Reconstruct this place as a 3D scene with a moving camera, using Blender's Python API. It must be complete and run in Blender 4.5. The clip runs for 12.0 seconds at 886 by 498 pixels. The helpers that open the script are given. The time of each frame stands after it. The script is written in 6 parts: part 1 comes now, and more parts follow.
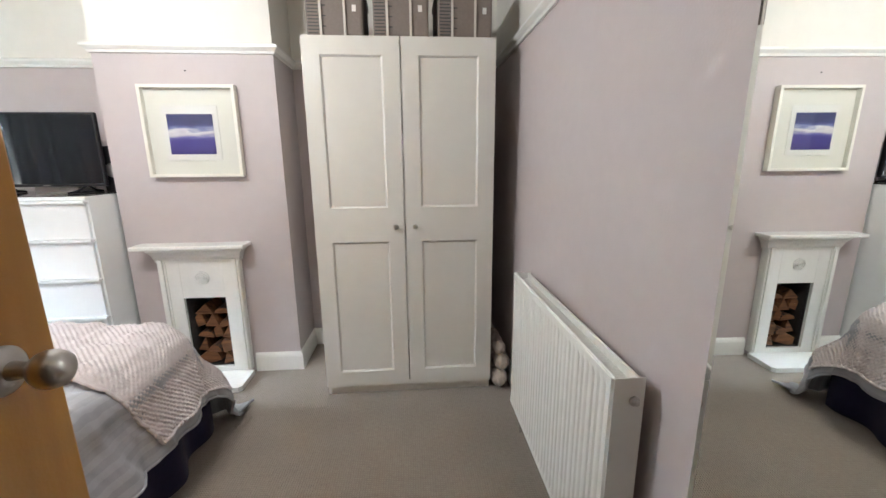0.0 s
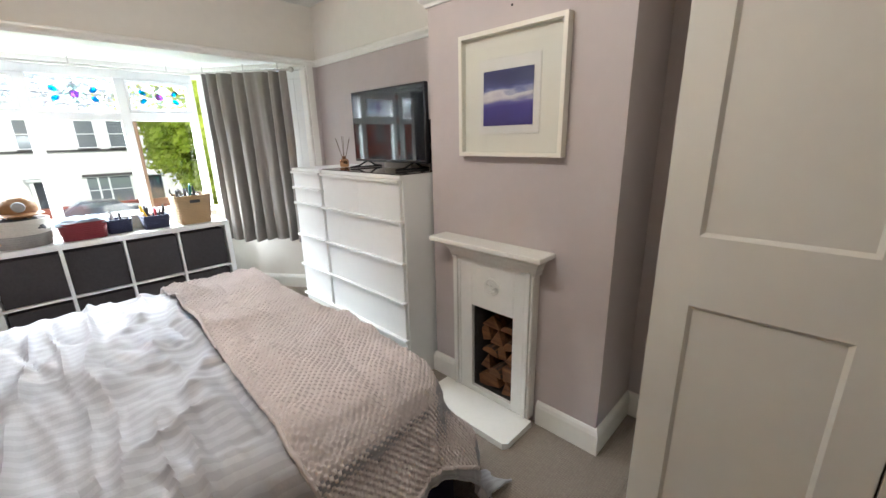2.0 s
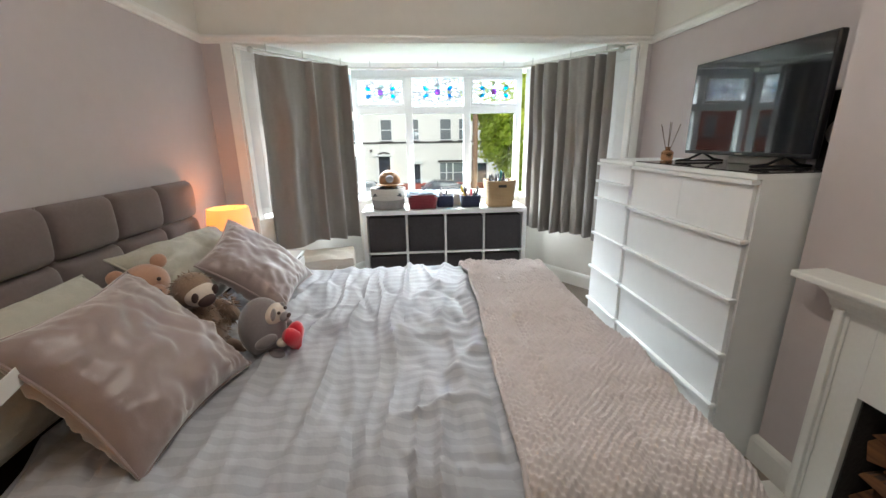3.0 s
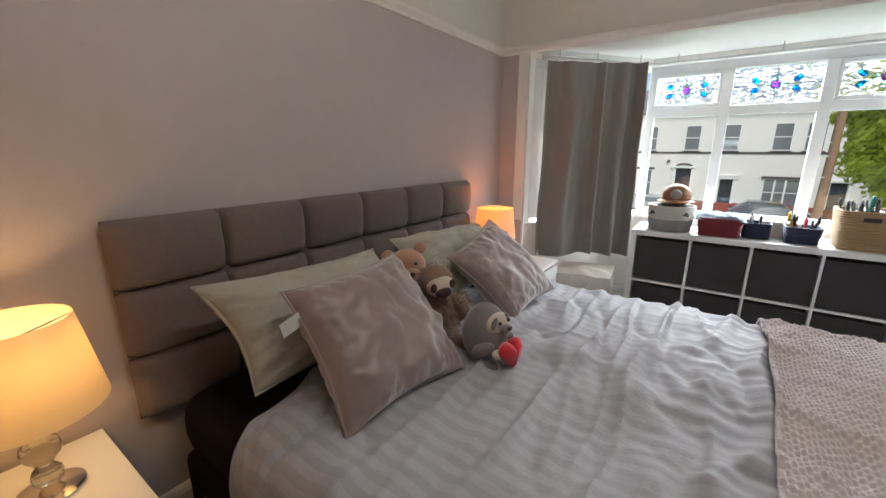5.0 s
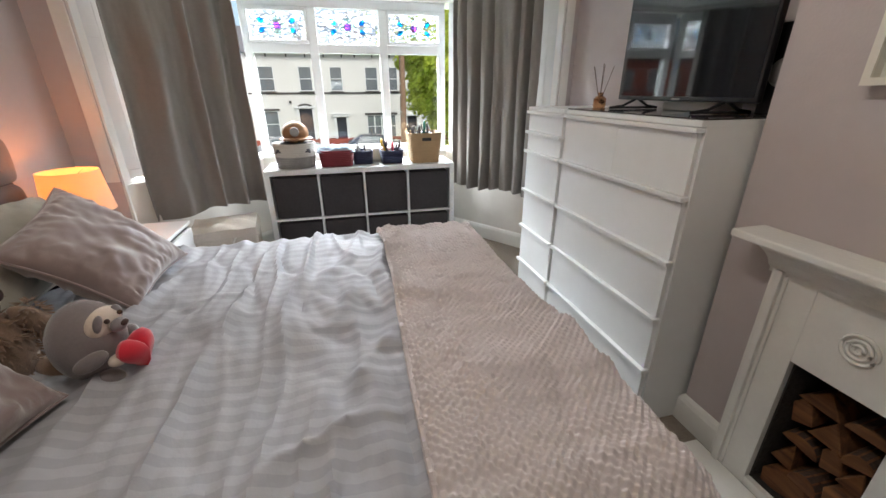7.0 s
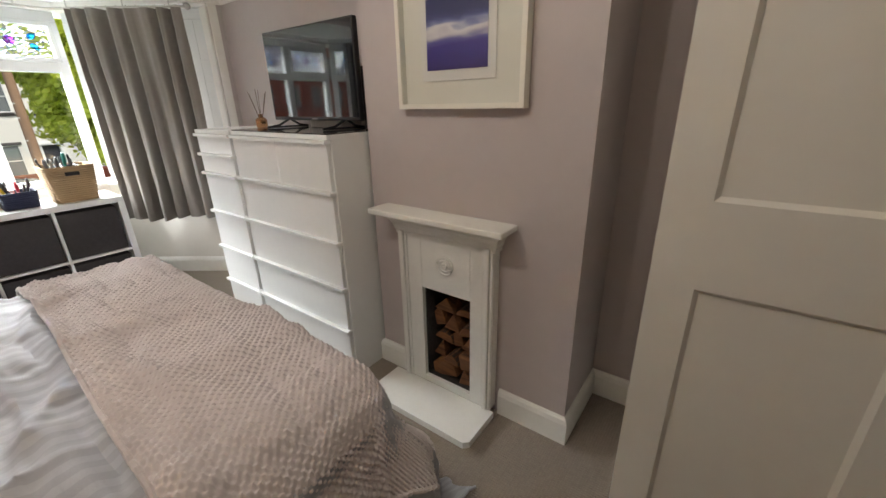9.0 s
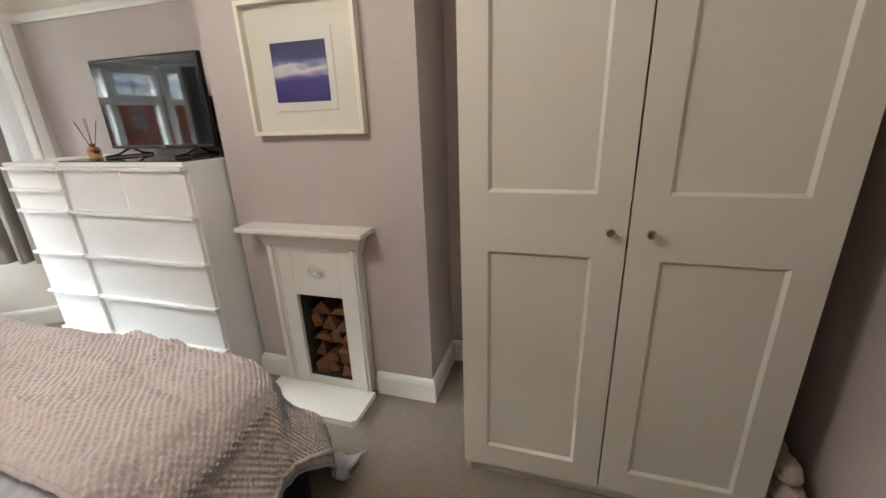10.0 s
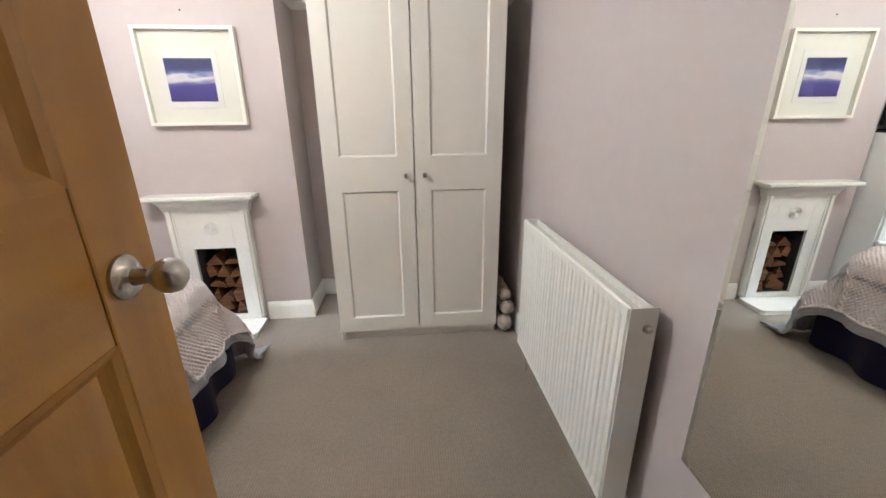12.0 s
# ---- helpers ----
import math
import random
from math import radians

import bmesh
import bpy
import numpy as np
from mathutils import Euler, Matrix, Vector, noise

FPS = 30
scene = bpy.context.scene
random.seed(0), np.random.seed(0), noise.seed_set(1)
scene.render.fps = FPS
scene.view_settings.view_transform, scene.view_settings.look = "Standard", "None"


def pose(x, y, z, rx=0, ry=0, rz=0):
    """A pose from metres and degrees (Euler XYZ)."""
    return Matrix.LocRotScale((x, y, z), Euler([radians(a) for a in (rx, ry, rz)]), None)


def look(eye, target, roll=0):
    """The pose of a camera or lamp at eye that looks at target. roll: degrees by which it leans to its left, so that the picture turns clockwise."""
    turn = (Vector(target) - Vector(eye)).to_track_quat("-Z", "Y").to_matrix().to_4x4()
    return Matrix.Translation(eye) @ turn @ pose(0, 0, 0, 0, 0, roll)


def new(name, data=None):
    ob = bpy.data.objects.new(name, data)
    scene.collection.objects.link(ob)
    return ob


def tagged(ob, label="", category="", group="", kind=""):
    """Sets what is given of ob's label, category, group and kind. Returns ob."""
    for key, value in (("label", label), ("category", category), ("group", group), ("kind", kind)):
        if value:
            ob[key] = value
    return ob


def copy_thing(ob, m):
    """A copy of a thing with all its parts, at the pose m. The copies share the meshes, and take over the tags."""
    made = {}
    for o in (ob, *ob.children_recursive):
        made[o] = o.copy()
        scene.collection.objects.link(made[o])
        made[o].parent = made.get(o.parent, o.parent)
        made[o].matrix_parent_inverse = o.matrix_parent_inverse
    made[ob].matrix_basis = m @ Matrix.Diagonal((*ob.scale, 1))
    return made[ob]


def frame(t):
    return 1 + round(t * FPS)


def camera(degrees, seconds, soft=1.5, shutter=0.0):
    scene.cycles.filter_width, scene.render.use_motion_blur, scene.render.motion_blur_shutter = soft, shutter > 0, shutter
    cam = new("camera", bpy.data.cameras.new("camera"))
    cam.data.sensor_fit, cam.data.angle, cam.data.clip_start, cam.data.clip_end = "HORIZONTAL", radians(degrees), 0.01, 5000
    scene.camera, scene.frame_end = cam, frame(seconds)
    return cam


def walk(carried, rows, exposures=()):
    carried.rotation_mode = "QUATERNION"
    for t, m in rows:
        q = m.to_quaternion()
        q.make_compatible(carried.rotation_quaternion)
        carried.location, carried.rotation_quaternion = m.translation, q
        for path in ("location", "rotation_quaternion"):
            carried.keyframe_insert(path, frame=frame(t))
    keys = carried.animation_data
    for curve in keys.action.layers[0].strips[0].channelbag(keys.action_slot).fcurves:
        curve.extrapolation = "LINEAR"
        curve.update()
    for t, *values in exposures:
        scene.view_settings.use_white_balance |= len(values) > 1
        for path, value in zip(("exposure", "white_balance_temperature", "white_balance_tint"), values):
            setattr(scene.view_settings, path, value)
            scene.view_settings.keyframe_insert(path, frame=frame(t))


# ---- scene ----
cam = camera(97.1, 12.0)
METRES, EYE, TILT, LEAN, TURN = 3.7, 1.39, 0.0, 0.0, -2.2
PATH = [
    (0, (-0.058, -0.1, 1.398), (0.087, 1.848, 0.968), -0.5),
    (0.5, (-0.041, 0.203, 1.401), (-0.18, 2.147, 0.952), -0.3),
    (1, (-0.088, 0.491, 1.395), (-0.57, 2.373, 0.92), -0.4),
    (1.5, (-0.208, 0.734, 1.406), (-1.05, 2.475, 0.898), -0.9),
    (2, (-0.309, 0.945, 1.413), (-1.657, 2.318, 0.868), -1.3),
    (2.5, (-0.419, 1.056, 1.388), (-2.146, 1.911, 0.851), -0.7),
    (3, (-0.582, 1.046, 1.367), (-2.503, 1.177, 0.827), -0.9),
    (3.5, (-0.695, 1.073, 1.356), (-2.552, 0.56, 0.821), -0.7),
    (5.3, (-0.8, 1.096, 1.349), (-2.375, -0.034, 0.857), 0.1),
    (5.5, (-0.809, 1.092, 1.345), (-2.445, 0.062, 0.831), 0.4),
    (6, (-0.858, 1.055, 1.328), (-2.684, 0.486, 0.741), 0.3),
    (6.5, (-0.885, 1.118, 1.321), (-2.768, 1.043, 0.652), 0.3),
    (7, (-0.864, 1.174, 1.322), (-2.664, 1.615, 0.569), -0.3),
    (7.5, (-0.827, 1.193, 1.311), (-2.48, 1.993, 0.518), 0.3),
    (7.7, (-0.804, 1.204, 1.305), (-2.393, 2.125, 0.513), 0.1),
    (9.5, (-0.391, 1.128, 1.371), (-1.252, 2.805, 0.703), -1.7),
    (10, (-0.304, 0.909, 1.38), (-0.861, 2.72, 0.742), -2.0),
    (10.5, (-0.187, 0.683, 1.386), (-0.526, 2.559, 0.781), -1.9),
    (11, (-0.145, 0.427, 1.381), (-0.285, 2.318, 0.746), -1.2),
    (11.5, (-0.141, 0.141, 1.369), (-0.105, 2.035, 0.728), -0.7),
    (12, (-0.157, -0.144, 1.364), (0.017, 1.742, 0.722), -0.6),
]
EXPOSURES = [(0.0, 2.80, 5750, 6), (1.0, 2.42, 6000, 8), (2.0, 2.0, 6300, 8), (3.0, 1.58, 6300, 6), (5.5, 1.13, 6400, 10), (6.5, 1.32, 6450, 10), (7.5, 1.36, 6450, 10), (9.5, 1.72, 6900, 10), (10.5, 2.27, 6350, 8), (11.2, 2.52, 6200, 8), (12.0, 2.95, 5950, 8)]
walk(cam, [(t, look(eye, target, roll)) for t, eye, target, roll in PATH], EXPOSURES)

# ---- world, sun and lamps ----
world = bpy.data.worlds.new("sky")
scene.world = world
world.use_nodes = True
wn = world.node_tree.nodes
sky = wn.new("ShaderNodeTexSky")
sky.sky_type, sky.sun_disc = "NISHITA", False
sky.sun_elevation, sky.sun_rotation = radians(50), radians(60)
sky.air_density, sky.dust_density, sky.ozone_density = 1.0, 4.0, 1.0
wn["Background"].inputs[1].default_value = 0.10
world.node_tree.links.new(sky.outputs[0], wn["Background"].inputs[0])
sun = new("sun", bpy.data.lights.new("sun", "SUN"))
sun.data.energy, sun.data.angle, sun.data.color = 1.3, radians(20), (1.0, 0.96, 0.9)
sun.matrix_world = look((0, 0, 10), (math.sin(radians(60)) * -6, math.cos(radians(60)) * -6, 10 - 8.0))
# unseen lamps added high outside each bay face to strengthen the sky's light
for i, (x, y, tx, ty, w_) in enumerate(((-13.0, 1.30, -4.0, 1.3, 9.0), (-10.0, -6.5, -4.0, 0.6, 5.0), (-10.0, 9.2, -4.0, 2.0, 5.0))):
    a = new("sky_fill_lamp", bpy.data.lights.new("sky_fill_lamp", "AREA"))
    a.data.shape, a.data.size, a.data.size_y, a.data.energy, a.data.color = "RECTANGLE", w_, 4.5, (4300, 2900, 2900)[i], (0.90, 0.95, 1.0)
    a.matrix_world = look((x, y, 7.0), (tx, ty, 1.4))

# ---- plan, in metres ----
HEAD_Y, BACK_Y, RIGHT_X, WIN_X = -0.41, 2.86, 0.55, -3.70
BREAST_Y, BREAST_L, BREAST_R = 2.475, -1.88, -0.865
CEIL, RAIL = 2.50, 2.055
BAY = [(-3.70, -0.20), (-4.62, 0.47), (-4.62, 2.13), (-3.70, 2.76)]
BED_L, BED_R, BED_HEAD, BED_FOOT, BED_TOP = -2.96, -1.15, -0.31, 1.86, 0.60

# ---- materials ----
MATS = {}


def mat(name, color, rough=0.5, var=0.08, scale=6.0, bump=0.0, bscale=60.0, metal=0.0, sheen=0.0, spec=0.5, coat=0.0, isl=0.0):
    """A surface with a colour that varies at two scales, and fine relief."""
    if name in MATS:
        return MATS[name]
    m = bpy.data.materials.new(name)
    m.use_nodes = True
    n, l = m.node_tree.nodes, m.node_tree.links
    p = n["Principled BSDF"]
    p.inputs["Roughness"].default_value = rough
    p.inputs["Metallic"].default_value = metal
    p.inputs["Specular IOR Level"].default_value = spec
    p.inputs["Sheen Weight"].default_value = sheen
    p.inputs["Coat Weight"].default_value = coat
    geo = n.new("ShaderNodeNewGeometry")
    big, small = n.new("ShaderNodeTexNoise"), n.new("ShaderNodeTexNoise")
    big.inputs["Scale"].default_value, small.inputs["Scale"].default_value = scale * 0.25, scale * 6
    for q in (big, small):
        q.inputs["Detail"].default_value = 4
        l.new(geo.outputs["Position"], q.inputs["Vector"])
    add = n.new("ShaderNodeMath")
    add.operation = "ADD"
    l.new(big.outputs[0], add.inputs[0])
    l.new(small.outputs[0], add.inputs[1])
    last = add
    if isl:
        k = n.new("ShaderNodeMath")
        k.operation = "MULTIPLY_ADD"
        k.inputs[1].default_value = isl
        l.new(geo.outputs["Random Per Island"], k.inputs[0])
        l.new(add.outputs[0], k.inputs[2])
        last = k
    ramp = n.new("ShaderNodeMapRange")
    ramp.inputs["From Min"].default_value, ramp.inputs["From Max"].default_value = 0.6, 1.4 + isl
    ramp.inputs["To Min"].default_value, ramp.inputs["To Max"].default_value = 1 - var, 1 + var
    l.new(last.outputs[0], ramp.inputs[0])
    hsv = n.new("ShaderNodeHueSaturation")
    hsv.inputs["Color"].default_value = (*color, 1)
    l.new(ramp.outputs[0], hsv.inputs["Value"])
    l.new(hsv.outputs[0], p.inputs["Base Color"])
    if bump:
        t, b = n.new("ShaderNodeTexNoise"), n.new("ShaderNodeBump")
        t.inputs["Scale"].default_value, t.inputs["Detail"].default_value = bscale, 3
        l.new(geo.outputs["Position"], t.inputs["Vector"])
        b.inputs["Strength"].default_value, b.inputs["Distance"].default_value = bump, 0.6 / bscale
        l.new(t.outputs[0], b.inputs["Height"])
        l.new(b.outputs[0], p.inputs["Normal"])
    MATS[name] = m
    return m


def nodes_of(m):
    return m.node_tree.nodes, m.node_tree.links, m.node_tree.nodes["Principled BSDF"]


def wave_bump(m, axis, period, strength, depth, distort=1.0, second=None):
    """Adds ribs with that period in metres to the relief of m."""
    n, l, p = nodes_of(m)
    geo = n.new("ShaderNodeNewGeometry")
    w = n.new("ShaderNodeTexWave")
    w.bands_direction = axis
    w.inputs["Scale"].default_value = 0.314 / period
    w.inputs["Distortion"].default_value, w.inputs["Detail"].default_value, w.inputs["Detail Scale"].default_value = distort, 1.0, 6.0
    l.new(geo.outputs["Position"], w.inputs["Vector"])
    src = w.outputs["Fac"]
    if second:
        w2 = n.new("ShaderNodeTexWave")
        w2.bands_direction = second
        w2.inputs["Scale"].default_value, w2.inputs["Distortion"].default_value = 0.314 / period, distort
        l.new(geo.outputs["Position"], w2.inputs["Vector"])
        mm = n.new("ShaderNodeMath")
        mm.operation = "MULTIPLY"
        l.new(w.outputs["Fac"], mm.inputs[0])
        l.new(w2.outputs["Fac"], mm.inputs[1])
        src = mm.outputs[0]
    b = n.new("ShaderNodeBump")
    b.inputs["Strength"].default_value, b.inputs["Distance"].default_value = strength, depth
    l.new(src, b.inputs["Height"])
    if p.inputs["Normal"].links:
        l.new(p.inputs["Normal"].links[0].from_socket, b.inputs["Normal"])
    l.new(b.outputs[0], p.inputs["Normal"])
    return src


def wood(name, dark, light, axis="Z", scale=7.0, rough=0.45, coat=0.0):
    m = mat(name, light, rough, 0.05, 4, 0.1, 200, coat=coat)
    n, l, p = nodes_of(m)
    tc, mp = n.new("ShaderNodeNewGeometry"), n.new("ShaderNodeMapping")
    s = {"X": (0.12, 1, 1), "Y": (1, 0.12, 1), "Z": (1, 1, 0.12)}[axis]
    mp.inputs["Scale"].default_value = s
    l.new(tc.outputs["Position"], mp.inputs["Vector"])
    t = n.new("ShaderNodeTexNoise")
    t.inputs["Scale"].default_value, t.inputs["Detail"].default_value, t.inputs["Distortion"].default_value = scale * 3, 6, 1.2
    l.new(mp.outputs[0], t.inputs["Vector"])
    r = n.new("ShaderNodeValToRGB")
    r.color_ramp.elements[0].position, r.color_ramp.elements[1].position = 0.3, 0.7
    r.color_ramp.elements[0].color, r.color_ramp.elements[1].color = (*dark, 1), (*light, 1)
    l.new(t.outputs[0], r.inputs[0])
    l.new(r.outputs[0], p.inputs["Base Color"])
    return m


WALL = mat("mauve_wall_paint", (0.50, 0.442, 0.435), 0.62, 0.03, 3, 0.12, 140)
FRIEZE = mat("cream_white_frieze_paint", (0.74, 0.71, 0.65), 0.7, 0.03, 3, 0.1, 120)
CEILING = mat("white_ceiling_paint", (0.78, 0.78, 0.76), 0.75, 0.02, 3, 0.12, 120)
GLOSS = mat("white_gloss_woodwork", (0.80, 0.79, 0.75), 0.28, 0.03, 5, 0.05, 60)
PVC = mat("white_upvc", (0.80, 0.82, 0.82), 0.25, 0.02, 5)
CARPET = mat("taupe_loop_carpet", (0.262, 0.220, 0.182), 0.95, 0.14, 9, 0.5, 420, sheen=0.2, spec=0.1)
wave_bump(CARPET, "Y", 0.011, 0.7, 0.004, 2.0, "X")
WARD = mat("warm_white_wardrobe_foil", (0.69, 0.665, 0.61), 0.38, 0.02, 4, 0.03, 200)
MALM = mat("white_painted_chest", (0.79, 0.80, 0.79), 0.32, 0.02, 4, 0.03, 200)
FIRE = mat("white_gloss_cast_iron", (0.78, 0.77, 0.73), 0.27, 0.03, 8, 0.12, 70)
RADM = mat("white_radiator_enamel", (0.80, 0.79, 0.75), 0.3, 0.02, 6)
STEEL = mat("brushed_steel", (0.55, 0.53, 0.50), 0.28, 0.05, 20, metal=1.0)
CHROME = mat("chrome", (0.75, 0.75, 0.75), 0.12, 0.02, 20, metal=1.0)
PINE = wood("orange_pine", (0.40, 0.165, 0.016), (0.58, 0.285, 0.040), "Z", 3, 0.38, 0.3)
PINE_X = wood("orange_pine_rail", (0.40, 0.165, 0.016), (0.58, 0.285, 0.040), "Y", 3, 0.38, 0.3)
HBF = mat("grey_brown_woven_fabric", (0.175, 0.135, 0.125), 0.9, 0.10, 12, 0.5, 700, sheen=0.3, spec=0.15)
PLUM = mat("dark_plum_fabric", (0.009, 0.006, 0.008), 0.92, 0.15, 10, 0.4, 300, spec=0.08)
NAVY = mat("navy_velvet_valance", (0.010, 0.008, 0.034), 0.85, 0.2, 8, 0.3, 200, sheen=0.12, spec=0.15)
DUVET = mat("silver_grey_striped_sateen", (0.405, 0.405, 0.43), 0.6, 0.04, 8, 0.15, 90, sheen=0.12, spec=0.2)
THROW = mat("pink_grey_waffle_throw", (0.60, 0.54, 0.53), 0.95, 0.10, 10, 0.6, 500, sheen=0.3, spec=0.1)
SAGE = mat("sage_cotton", (0.43, 0.41, 0.35), 0.8, 0.05, 8, 0.3, 120, sheen=0.2, spec=0.2)
VELVET = mat("mauve_velvet", (0.27, 0.198, 0.188), 0.34, 0.05, 7, 0.2, 260, sheen=1.0, spec=0.45)
CURT = mat("grey_taupe_curtain", (0.245, 0.222, 0.205), 0.62, 0.06, 8, 0.25, 500, sheen=0.25, spec=0.3)
LINING = mat("white_curtain_lining", (0.7, 0.7, 0.7), 0.8, 0.03, 8)
CANVAS = mat("cream_canvas", (0.55, 0.50, 0.43), 0.9, 0.07, 10, 0.4, 300)
DARKBOX = mat("charcoal_fabric_box", (0.055, 0.050, 0.052), 0.85, 0.15, 10, 0.4, 400, spec=0.2)
BLACK = mat("black_plastic", (0.012, 0.012, 0.014), 0.3, 0.1, 10)
SCREEN = mat("black_glass_screen", (0.008, 0.010, 0.014), 0.04, 0.02, 10, spec=0.7)
BGLASS = mat("smoked_glass_top", (0.05, 0.045, 0.045), 0.05, 0.02, 10, spec=0.6)
GOLD = mat("rose_gold_glass", (0.55, 0.30, 0.16), 0.18, 0.05, 10, metal=0.9)
STICK = mat("dark_reed", (0.10, 0.06, 0.04), 0.7, 0.1, 10)
MATB = mat("cream_mount_board", (0.75, 0.72, 0.64), 0.8, 0.02, 5)
PFRAME = mat("cream_painted_frame", (0.76, 0.73, 0.65), 0.4, 0.03, 5)
SOOT = mat("dark_firebox", (0.03, 0.025, 0.022), 0.9, 0.3, 10, 0.4, 60)
LOG = wood("split_log_face", (0.06, 0.022, 0.010), (0.24, 0.10, 0.034), "X", 9, 0.85)
BARK = mat("log_bark", (0.075, 0.045, 0.03), 0.95, 0.3, 12, 0.8, 60)
ROPE = mat("cream_cotton_rope", (0.60, 0.57, 0.52), 0.9, 0.06, 10, 0.5, 200)
ROPEG = mat("grey_speckled_rope", (0.30, 0.29, 0.28), 0.9, 0.3, 50, 0.5, 200)
RED = mat("dark_red_wicker", (0.20, 0.02, 0.03), 0.6, 0.2, 20, 0.4, 200)
NAVYB = mat("navy_wicker", (0.015, 0.02, 0.06), 0.6, 0.2, 20, 0.4, 200)
WICKER = mat("tan_seagrass", (0.42, 0.29, 0.16), 0.8, 0.2, 30, 0.5, 200)
HATM = mat("tan_leather_hat", (0.30, 0.145, 0.055), 0.6, 0.15, 10, 0.4, 150)
GREYB = mat("pale_grey_badge", (0.30, 0.29, 0.27), 0.5, 0.1, 30)
BLUEC = mat("pale_blue_folded_cloth", (0.25, 0.31, 0.37), 0.9, 0.12, 10, 0.4, 200)
GREYC = mat("dark_grey_cloth", (0.10, 0.10, 0.11), 0.9, 0.12, 10, 0.4, 200)
BEARM = mat("tan_plush", (0.44, 0.25, 0.17), 0.95, 0.12, 20, 0.7, 600, sheen=0.6, spec=0.1)
SHAG = mat("shaggy_brown_plush", (0.25, 0.165, 0.115), 0.95, 0.25, 30, 0.6, 300, sheen=0.4, spec=0.1)
GREYP = mat("grey_plush", (0.21, 0.18, 0.18), 0.95, 0.10, 20, 0.7, 600, sheen=0.6, spec=0.1)
CREAMP = mat("cream_plush", (0.60, 0.50, 0.42), 0.95, 0.08, 20, 0.5, 600, sheen=0.5, spec=0.1)
DARKP = mat("dark_brown_plush", (0.06, 0.03, 0.025), 0.6, 0.1, 20, 0.3, 600)
REDP = mat("red_plush", (0.60, 0.010, 0.03), 0.8, 0.08, 20, 0.4, 600, sheen=0.5)
TOWEL = mat("beige_towel", (0.42, 0.36, 0.31), 0.95, 0.1, 20, 0.7, 400, sheen=0.3, spec=0.1)
BOXM = mat("taupe_woven_box", (0.21, 0.175, 0.15), 0.9, 0.1, 12, 0.4, 300)
TAPE = mat("cream_tape", (0.60, 0.56, 0.50), 0.9, 0.05, 12, 0.3, 300)
GRASSM = mat("garden_grass", (0.06, 0.11, 0.025), 0.9, 0.3, 4, 0.5, 20)
ROADM = mat("asphalt", (0.05, 0.05, 0.052), 0.9, 0.15, 3, 0.5, 80)
PAVEM = mat("concrete_paving", (0.28, 0.27, 0.25), 0.85, 0.12, 3, 0.3, 60)
RENDER = mat("cream_render", (0.74, 0.73, 0.70), 0.85, 0.04, 2, 0.3, 40)
BRICK = mat("red_brick", (0.28, 0.075, 0.045), 0.85, 0.15, 6, 0.4, 40)
SLATE = mat("slate_roof", (0.20, 0.20, 0.215), 0.7, 0.15, 5, 0.3, 30, isl=0.3)
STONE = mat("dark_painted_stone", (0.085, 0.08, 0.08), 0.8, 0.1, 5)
DOORM = mat("dark_blue_door", (0.03, 0.035, 0.05), 0.4, 0.05, 5)
LEAF = mat("spring_leaves", (0.60, 0.66, 0.10), 0.6, 0.25, 3, isl=0.5)
TRUNK = mat("tree_bark", (0.10, 0.07, 0.05), 0.95, 0.2, 5, 0.6, 30)
POLEM = mat("brown_timber_pole", (0.20, 0.115, 0.075), 0.85, 0.12, 8, 0.3, 60)
CARM = mat("grey_car_paint", (0.10, 0.11, 0.13), 0.2, 0.03, 5, coat=0.5)
HOUSEGLASS = mat("distant_window_glass", (0.17, 0.19, 0.21), 0.05, 0.1, 3, spec=0.8)
LEAD = mat("lead_came", (0.12, 0.12, 0.13), 0.5, 0.1, 10, metal=0.6)
CRYSTAL = mat("clear_crystal", (0.75, 0.72, 0.65), 0.05, 0.02, 10)
nodes_of(CRYSTAL)[2].inputs["Transmission Weight"].default_value = 0.85
LABEL = mat("white_label", (0.75, 0.72, 0.68), 0.7, 0.02, 10)
TEALP = mat("teal_plastic", (0.02, 0.20, 0.16), 0.4, 0.05, 10)
YELLOWP = mat("yellow_plastic", (0.65, 0.42, 0.03), 0.4, 0.05, 10)

# satin stripes of the duvet: gloss and tone alternate across the bed
n, l, p = nodes_of(DUVET)
g = n.new("ShaderNodeTexCoord")
w = n.new("ShaderNodeTexWave")
w.bands_direction, w.wave_profile = "X", "SIN"
w.inputs["Scale"].default_value, w.inputs["Distortion"].default_value = 0.314 / 0.05, 0.0
l.new(g.outputs["UV"], w.inputs["Vector"])
r = n.new("ShaderNodeValToRGB")
r.color_ramp.elements[0].position, r.color_ramp.elements[1].position = 0.45, 0.55
l.new(w.outputs["Fac"], r.inputs[0])
mr = n.new("ShaderNodeMapRange")
mr.inputs["To Min"].default_value, mr.inputs["To Max"].default_value = 0.50, 0.75
l.new(r.outputs[0], mr.inputs[0])
l.new(mr.outputs[0], p.inputs["Roughness"])
mx = n.new("ShaderNodeMix")
mx.data_type, mx.blend_type = "RGBA", "MULTIPLY"
mx.inputs[0].default_value = 1.0
r2 = n.new("ShaderNodeMapRange")
r2.inputs["To Min"].default_value, r2.inputs["To Max"].default_value = 0.86, 1.0
l.new(r.outputs[0], r2.inputs[0])
l.new(p.inputs["Base Color"].links[0].from_socket, mx.inputs[6])
l.new(r2.outputs[0], mx.inputs[7])
l.new(mx.outputs[2], p.inputs["Base Color"])


